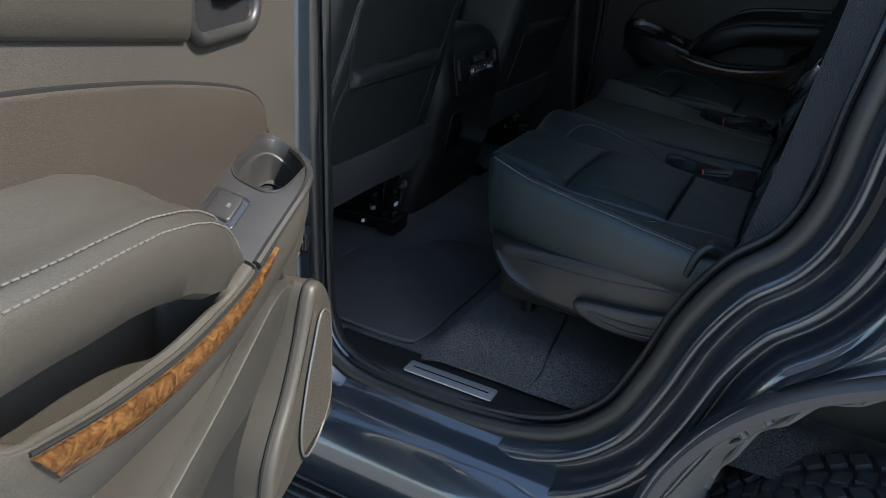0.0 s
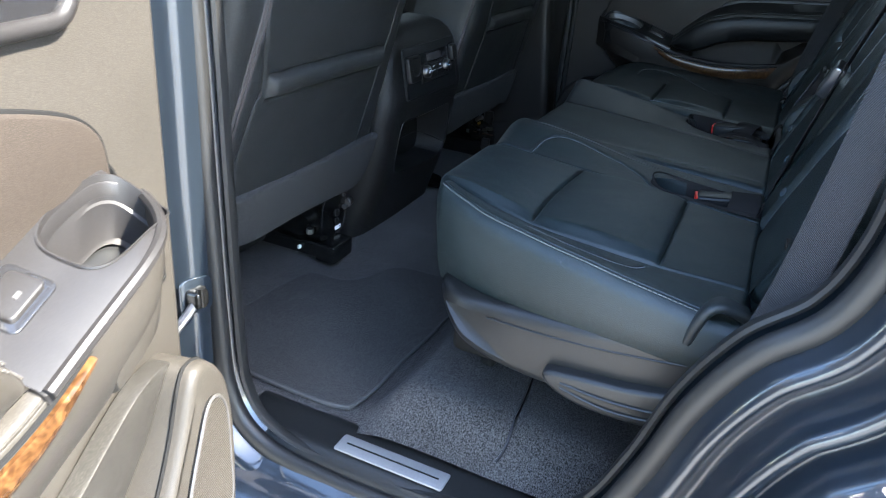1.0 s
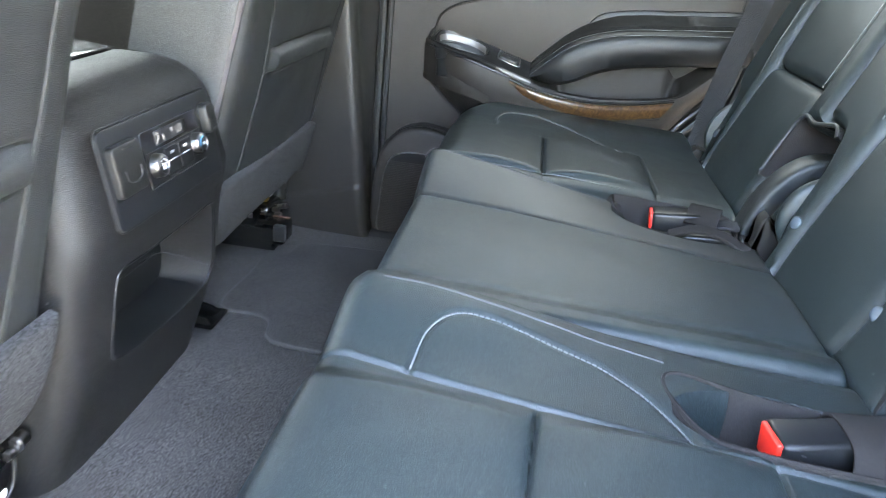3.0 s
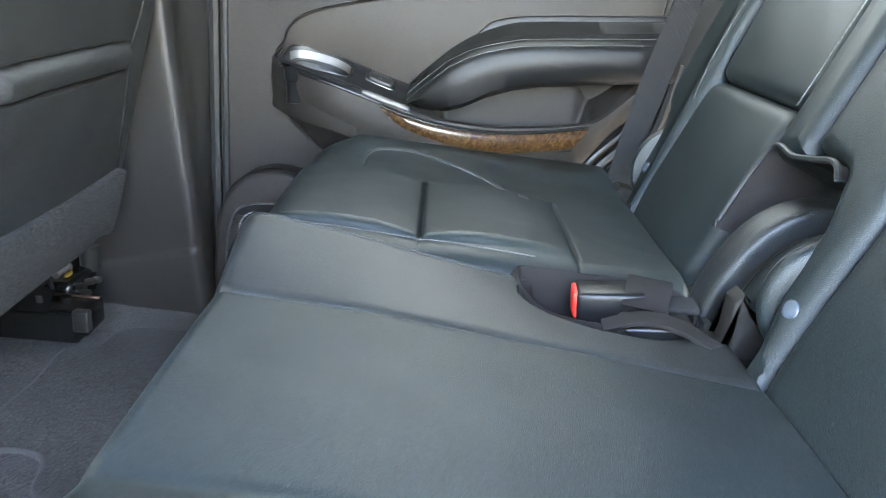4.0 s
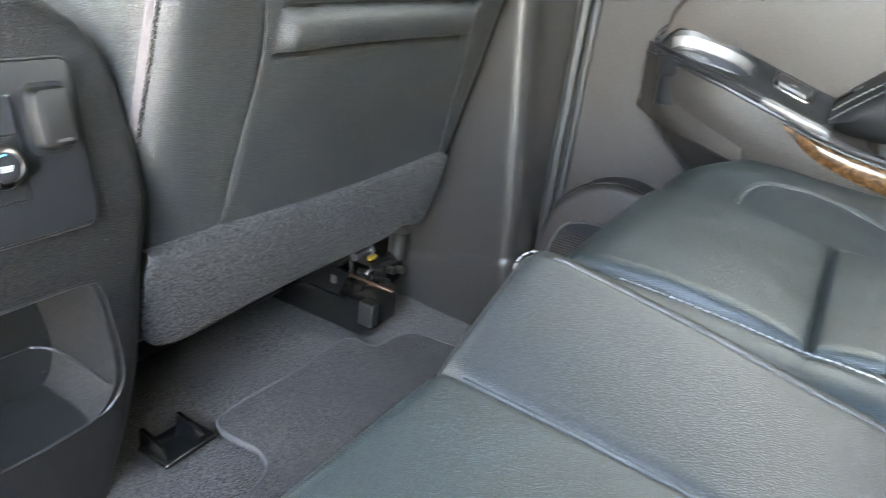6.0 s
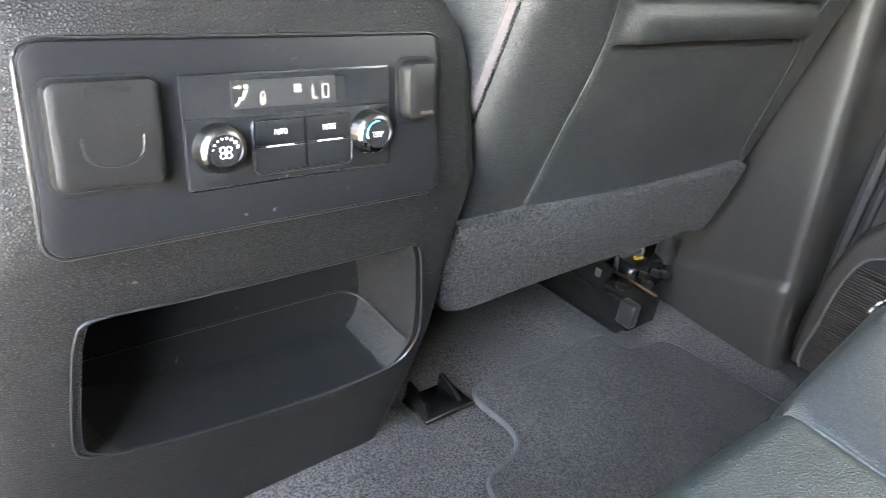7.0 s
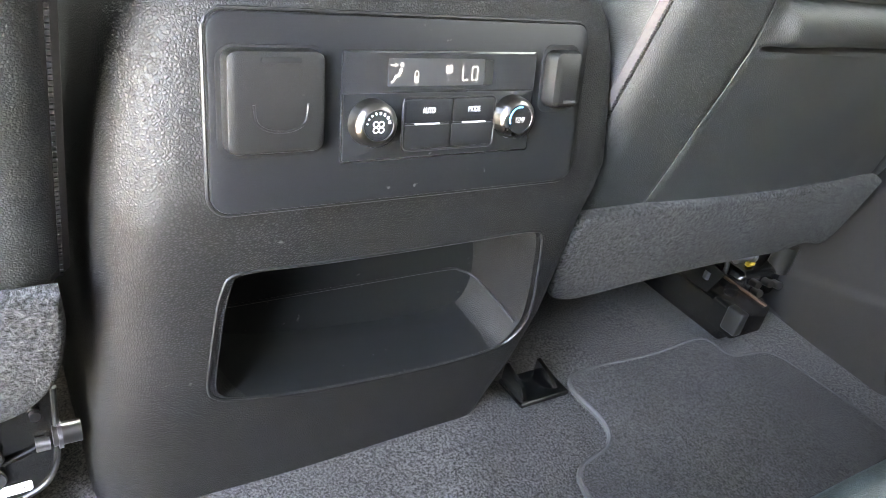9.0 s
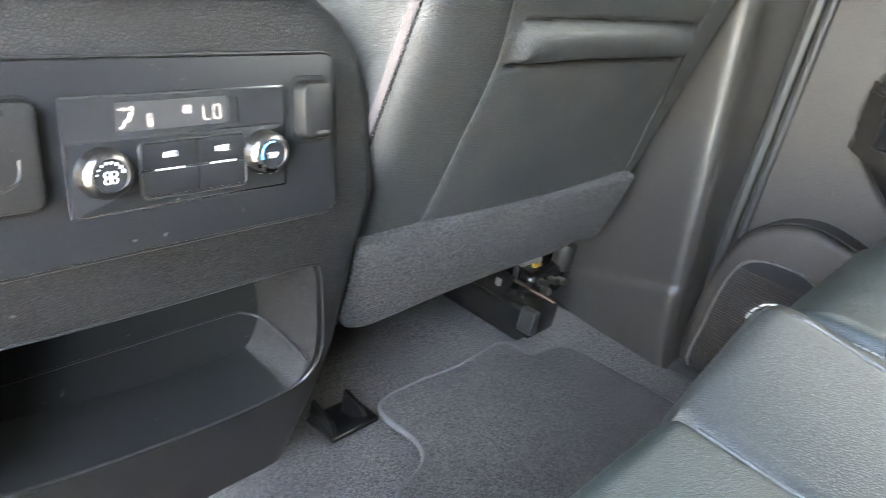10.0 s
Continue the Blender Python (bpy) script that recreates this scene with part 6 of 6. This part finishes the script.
    for s, dz in ((1.03, 0.000), (1.02, 0.002), (0.99, 0.002), (0.96, -0.006), (0.93, -0.022), (0.88, -0.024), (0.86, -0.058), (0.78, -0.062)):
        rows.append([P(0.271 + (a - 0.271) * s, cz(a, b) + dz, 0.072 + (b - 0.072) * s) for a, b in cup_o])
    part("cup_well", loft(rows, close_v=True), DECK if upper else PANEL, t, "moulded cup well")
    half = [v for v in np.linspace(math.pi * 1.15, math.pi * 1.85, 20)]
    rows = []
    for s, dz in ((0.965, -0.004), (0.950, -0.005), (0.932, -0.017), (0.950, -0.018)):
        pts = [(0.271 + 0.060 * s * math.copysign(abs(math.cos(v)) ** 0.62, math.cos(v)), 0.072 + 0.036 * s * math.copysign(abs(math.sin(v)) ** 0.62, math.sin(v))) for v in half]
        rows.append([P(a, cz(a, b) + dz, b) for a, b in pts])
    # The far cup's reflection is put in as a paler strip.
    part("cup_insert", loft(rows, close_u=True), DECK if upper else REFLECTION_GREY, t, "strip round the back of the cup, paler in the far door for a reflection")
    part("cup_floor", slab([(0.271 + (a - 0.271) * 0.87, 0.072 + (b - 0.072) * 0.87) for a, b in cup_o], 0.003, lambda a, b, h: P(a, cz(a, b) - 0.066 + h, b)), SHELL, t)
    part("switch_surround", slab(rrect(0.351, 0.403, 0.040, 0.082, 0.007), 0.0022, lambda a, b, h: P(a, cz(a, b) + h - 0.0008, b), 0.001), GLOSS, t, "dark switch recess")
    sw = part("window_switch", slab(rrect(0.357, 0.397, 0.046, 0.076, 0.005), 0.0060, lambda a, b, h: P(a, cz(a, b) + h * (0.4 + 0.6 * (b - 0.046) / 0.03), b), 0.0018), DECK, t, "dark satin window switch")
    part("switch_mark", slab(rrect(0.3735, 0.3805, 0.0645, 0.0682, 0.001), 0.0006, lambda a, b, h: P(a, cz(a, b) + h + 0.0052, b)), SILVER, sw)
    edge = [P(x, np.interp(x, X, zt) + 0.004, np.interp(x, X, dm) + 0.001) for x in np.linspace(0.352, 0.430, 10)]
    # Reflection on the far deck edge, built as a paler tube.
    if not upper:
        part("edge_reflection", tube(edge, [0.004] + [0.0060] * 8 + [0.004], 10), DECK if upper else REFLECTION_GREY, t, "paler end of the deck edge, for its reflection")
    edge = [P(x, np.interp(x, X, zt) + 0.004, np.interp(x, X, dm) + 0.0005) for x in np.linspace(0.205, 0.430 if upper else 0.352, 30)]
    part("deck_rail", tube(edge, 0.0055, 8), DECK if upper else PANEL, t, "satin black rail along the deck")

    # wood strip
    up = spline([(0.383, 0.4225), (0.43, 0.408), (0.488, 0.397), (0.567, 0.391), (0.66, 0.398), (0.737, 0.411)], 6)
    dn = spline([(0.388, 0.414), (0.426, 0.388), (0.499, 0.368), (0.578, 0.361), (0.64, 0.364), (0.715, 0.376)], 6)
    rows = []
    for (x0, z0), (x1, z1) in zip(up, dn):
        d0, d1 = np.interp(x0, X, dm), np.interp(x1, X, dm)
        sec = []
        for f, lift in ((0, 0.000), (0.0, 0.005), (0.12, 0.0075), (0.5, 0.0088), (0.88, 0.006), (1.0, 0.003), (1.0, -0.004)):
            x = x0 * (1 - f) + x1 * f
            sec.append(P(x, z0 * (1 - f) + z1 * f, d0 * (1 - f) + d1 * f - 0.003 * f + lift - 0.001))
        rows.append(sec)
    part("wood_strip", loft(rows, close_v=True, caps=True), WOOD, t, "polished burl wood strip")
    for edge, dz in ((up, 0.0045), (dn, -0.0035)):
        part("strip_gap", tube([P(x, z + dz, np.interp(x, X, dm) + (0.001 if dz > 0 else -0.0035)) for x, z in edge], 0.0022, 6), DARK, t)
    rim = [P(x, z + 0.0025, np.interp(x, X, dm) + 0.005) for x, z in up]
    # Thin chrome line stands in for the highlight along the far wood's top.
    if not upper:
        part("strip_highlight", tube(rim, 0.0011, 6), CHROME, t, "thin bright line for the highlight above the wood")

    # armrest
    ax = np.linspace(0.425, 0.868, 60)
    at = np.interp(ax, [0.425, 0.45, 0.49, 0.52, 0.553, 0.60, 0.65, 0.74, 0.868], [0.440, 0.466, 0.503, 0.521, 0.534, 0.546, 0.552, 0.560, 0.570])
    ab = np.interp(ax, [0.425, 0.45, 0.49, 0.52, 0.56, 0.60, 0.65, 0.735, 0.868], [0.424, 0.420, 0.420, 0.430, 0.452, 0.466, 0.477, 0.488, 0.498])
    at, ab = at - (0.010 if upper else 0.003), ab - (0.008 if upper else 0.002)
    ad = np.interp(ax, [0.425, 0.45, 0.49, 0.55, 0.70, 0.80, 0.868], [0.106, 0.118, 0.128, 0.134, 0.134, 0.128, 0.112])
    rows, crest, crest2 = [], [], []
    for x, z1, z0, d in zip(ax, at, ab, ad):
        lift = float(ramp(np.array(x), 0.47, 0.60))
        sec = [(z1 + 0.016 + 0.014 * lift, 0.030), (z1 + 0.014 + 0.014 * lift, 0.055), (z1 + 0.011, d - 0.060), (z1 + 0.008, d - 0.035), (z1 + 0.004, d - 0.018), (z1 - 0.003, d - 0.006), (z1 - 0.014, d), (z1 * 0.5 + z0 * 0.5, d + 0.001), (z0 + 0.012, d - 0.008), (z0 + 0.003, d - 0.022), (z0, d - 0.05), (z0 + 0.004, 0.030)]
        rows.append([P(x, z, dd) for z, dd in sec])
        crest.append(P(x, z1 + 0.0055, d - 0.017))
        crest2.append(P(x, z1 - 0.0040, d - 0.0045))
    # Shaded far armrest takes the darker copy, sunlit near one the taupe vinyl.
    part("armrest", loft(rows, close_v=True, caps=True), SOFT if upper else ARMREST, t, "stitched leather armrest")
    part("armrest_stitching", stitches([tuple(p) for p in crest], 0.0075, 0.0012, 0.0004), TAN_THREAD if upper else STITCH, t, "pale double stitching", "stuff")
    part("armrest_stitching", stitches([tuple(p) for p in crest2], 0.0075, 0.0012, 0.0004), TAN_THREAD if upper else STITCH, t, "", "stuff")
    # ledge above the armrest
    if not upper:
        xs_led = np.linspace(0.505, 0.866, 30)
        led = [(x, float(np.interp(x, ax, at)) - 0.012) for x in xs_led]
        led += [(x, float(np.interp(x, ax, at)) + 0.036 * float(ramp(np.array(x), 0.500, 0.565)) + 0.002) for x in xs_led[::-1]]
        part("armrest_backing", slab(led, 0.016, lambda a, b, h: P(a, b, 0.030 + h), 0.005, 2), ARMREST, t, "dark plate behind the armrest")

    # speaker pod and map pocket
    pod = [tuple(p) for p in spline([(0.092, -0.035), (0.086, 0.03), (0.086, 0.13), (0.100, 0.200), (0.130, 0.243), (0.160, 0.258), (0.182, 0.246), (0.212, 0.185), (0.258, 0.120), (0.325, 0.050), (0.350, -0.035)], 6)]
    if not upper:
        pod = [tuple(p) for p in spline([(0.092, -0.035), (0.090, 0.06), (0.096, 0.160), (0.112, 0.226), (0.145, 0.266), (0.190, 0.284), (0.235, 0.281), (0.278, 0.262), (0.31, 0.20), (0.33, 0.08), (0.350, -0.035)], 6)]
    part("speaker_pod", slab(pod, 0.062, lambda a, b, h: P(a, b, 0.028 + h), 0.011, 4), TRIM_SUN if upper else TRIM, t, "moulded speaker pod")
    gr = [tuple(p) for p in spline([(0.116, 0.020), (0.113, 0.10), (0.118, 0.170), (0.138, 0.203), (0.163, 0.203), (0.188, 0.165), (0.215, 0.115), (0.240, 0.040), (0.225, -0.015), (0.17, -0.020)], 5, closed=True)]
    if not upper:
        gr = [tuple(p) for p in spline([(0.118, 0.020), (0.116, 0.10), (0.122, 0.170), (0.140, 0.212), (0.180, 0.226), (0.225, 0.222), (0.258, 0.190), (0.272, 0.110), (0.270, 0.030), (0.20, -0.015)], 5, closed=True)]
    g = part("speaker_grille", slab(gr, 0.006, lambda a, b, h: P(a, b, 0.088 + h), 0.002), DARK, t, "fine ribbed speaker grille")
    bm = bmesh.new()
    go = np.array(gr)
    for z in np.arange(-0.002, 0.202, 0.0042):
        hit = [go[i][0] + (z - go[i][1]) / (go[(i + 1) % len(go)][1] - go[i][1] + 1e-9) * (go[(i + 1) % len(go)][0] - go[i][0]) for i in range(len(go)) if (go[i][1] - z) * (go[(i + 1) % len(go)][1] - z) < 0]
        if len(hit) < 2:
            continue
        p, q = P(min(hit) + 0.003, z, 0.0946), P(max(hit) - 0.003, z, 0.0946)
        v = Vector(q) - Vector(p)
        m = Matrix.Translation((Vector(p) + Vector(q)) / 2) @ v.to_track_quat("X", "Z").to_matrix().to_4x4() @ Matrix.Diagonal((v.length, 0.0024, 0.0024, 1))
        bmesh.ops.create_cube(bm, size=1, matrix=m)
    part("ribs", bm, TRIM_SUN if upper else TRIM, g, "", "stuff")
    rimg = [P(a, b, 0.0945) for a, b in gr]
    part("grille_rim", tube(rimg + rimg[:1], 0.0022, 6, False), SILVER, g)
    part("pod_gap", tube([P(a, b, 0.072) for a, b in pod[18:]], 0.0024, 6), DARK, t)
    if upper:
        pocket = [(0.150, 0.240), (0.170, 0.262), (0.215, 0.264), (0.262, 0.250), (0.376, 0.200), (0.52, 0.150), (0.62, 0.110), (0.58, 0.050), (0.50, 0.062), (0.40, 0.110), (0.30, 0.130), (0.22, 0.19), (0.185, 0.235)]
        pocket = [tuple(p) for p in spline(pocket, 5, closed=True)]
        part("map_pocket", slab(pocket, 0.022, lambda a, b, h: P(a, b, 0.028 + h + 0.06 * (b - 0.16)), 0.004, 2), PEBBLE, t, "pebbled map pocket wall")
        # Near-black sheet stands in for the shadow inside the map pocket.
        part("pocket_shade_sheet", slab([(0.20, -0.02), (0.20, 0.17), (0.40, 0.115), (0.50, 0.066), (0.585, 0.045), (0.57, -0.018)], 0.004, lambda a, b, h: P(a, b, 0.029 + h), 0.0), DARK, t)

    # upper roll, pull handle, window frame
    rows = []
    for x in np.linspace(0.385, 0.878, 20):
        rise = 0.15 * (x - 0.38) - 0.016
        sec = [(0.650, 0.026), (0.650, 0.033), (0.655, 0.038), (0.672, 0.041), (0.70, 0.043), (0.735, 0.040), (0.752, 0.028), (0.752, 0.010)]
        rows.append([P(x, z + rise * (1 if z < 0.72 else 0), d) for z, d in sec])
    part("upper_roll", loft(rows, close_v=True, caps=True), SOFT, t, "padded upper door roll")
    part("roll_stitching", stitches([P(x, 0.660 + 0.15 * (x - 0.38), 0.0405) for x in np.linspace(0.39, 0.87, 90)], 0.006, 0.0012, 0), TAN_THREAD if upper else STITCH, t, "", "stuff")
    ring = [P(a, b, 0.0335) for a, b in rrect(0.225, 0.380, 0.632, 0.745, 0.030)]
    h = part("pull_handle", tube(ring + ring[:1], 0.008, 10, False), DECK, t, "dark satin handle surround")
    part("handle_recess", slab(rrect(0.230, 0.375, 0.637, 0.740, 0.026), 0.006, lambda a, b, hh: P(a, b, 0.028 + hh), 0.0), GLOSS, h)
    part("lever", slab(rrect(0.255, 0.335, 0.668, 0.735, 0.012), 0.010, lambda a, b, hh: P(a, b, 0.032 + hh), 0.004), GLOSS, h, "glossy dark door lever")
    part("lever_edge", tube([P(a, b, 0.0415) for a, b in ((0.262, 0.676), (0.300, 0.670), (0.330, 0.674))], 0.003, 8), CHROME, h, "bright lever edge")
    fr = spline([(0.100, 0.74), (0.110, 0.92), (0.128, 1.08), (0.20, 1.125), (0.45, 1.135), (0.74, 1.12), (0.83, 1.06), (0.865, 0.92), (0.88, 0.74)], 6)
    part("window_frame", tube([P(a, b, -0.03 + 0.42 * max(0, b - 0.70)) for a, b in fr], 0.026, 8), RUBBER, t)
    return t


def far_frame(x, z, d):
    return (x, 0.88 - d, z)


SWING = radians(-75.0)


def near_frame(x, z, d):
    y = -0.88 + d
    c, s = math.cos(SWING), math.sin(SWING)
    return (c * x - s * y + 0.963, s * x + c * y - 0.716, z + 0.030)


rear_door(far_frame, "door_far", "closed rear door with trim toned dark for shade and burl wood strip", False)
rear_door(near_frame, "door_near", "open rear door with trim toned light for the sun and burl wood strip", True)
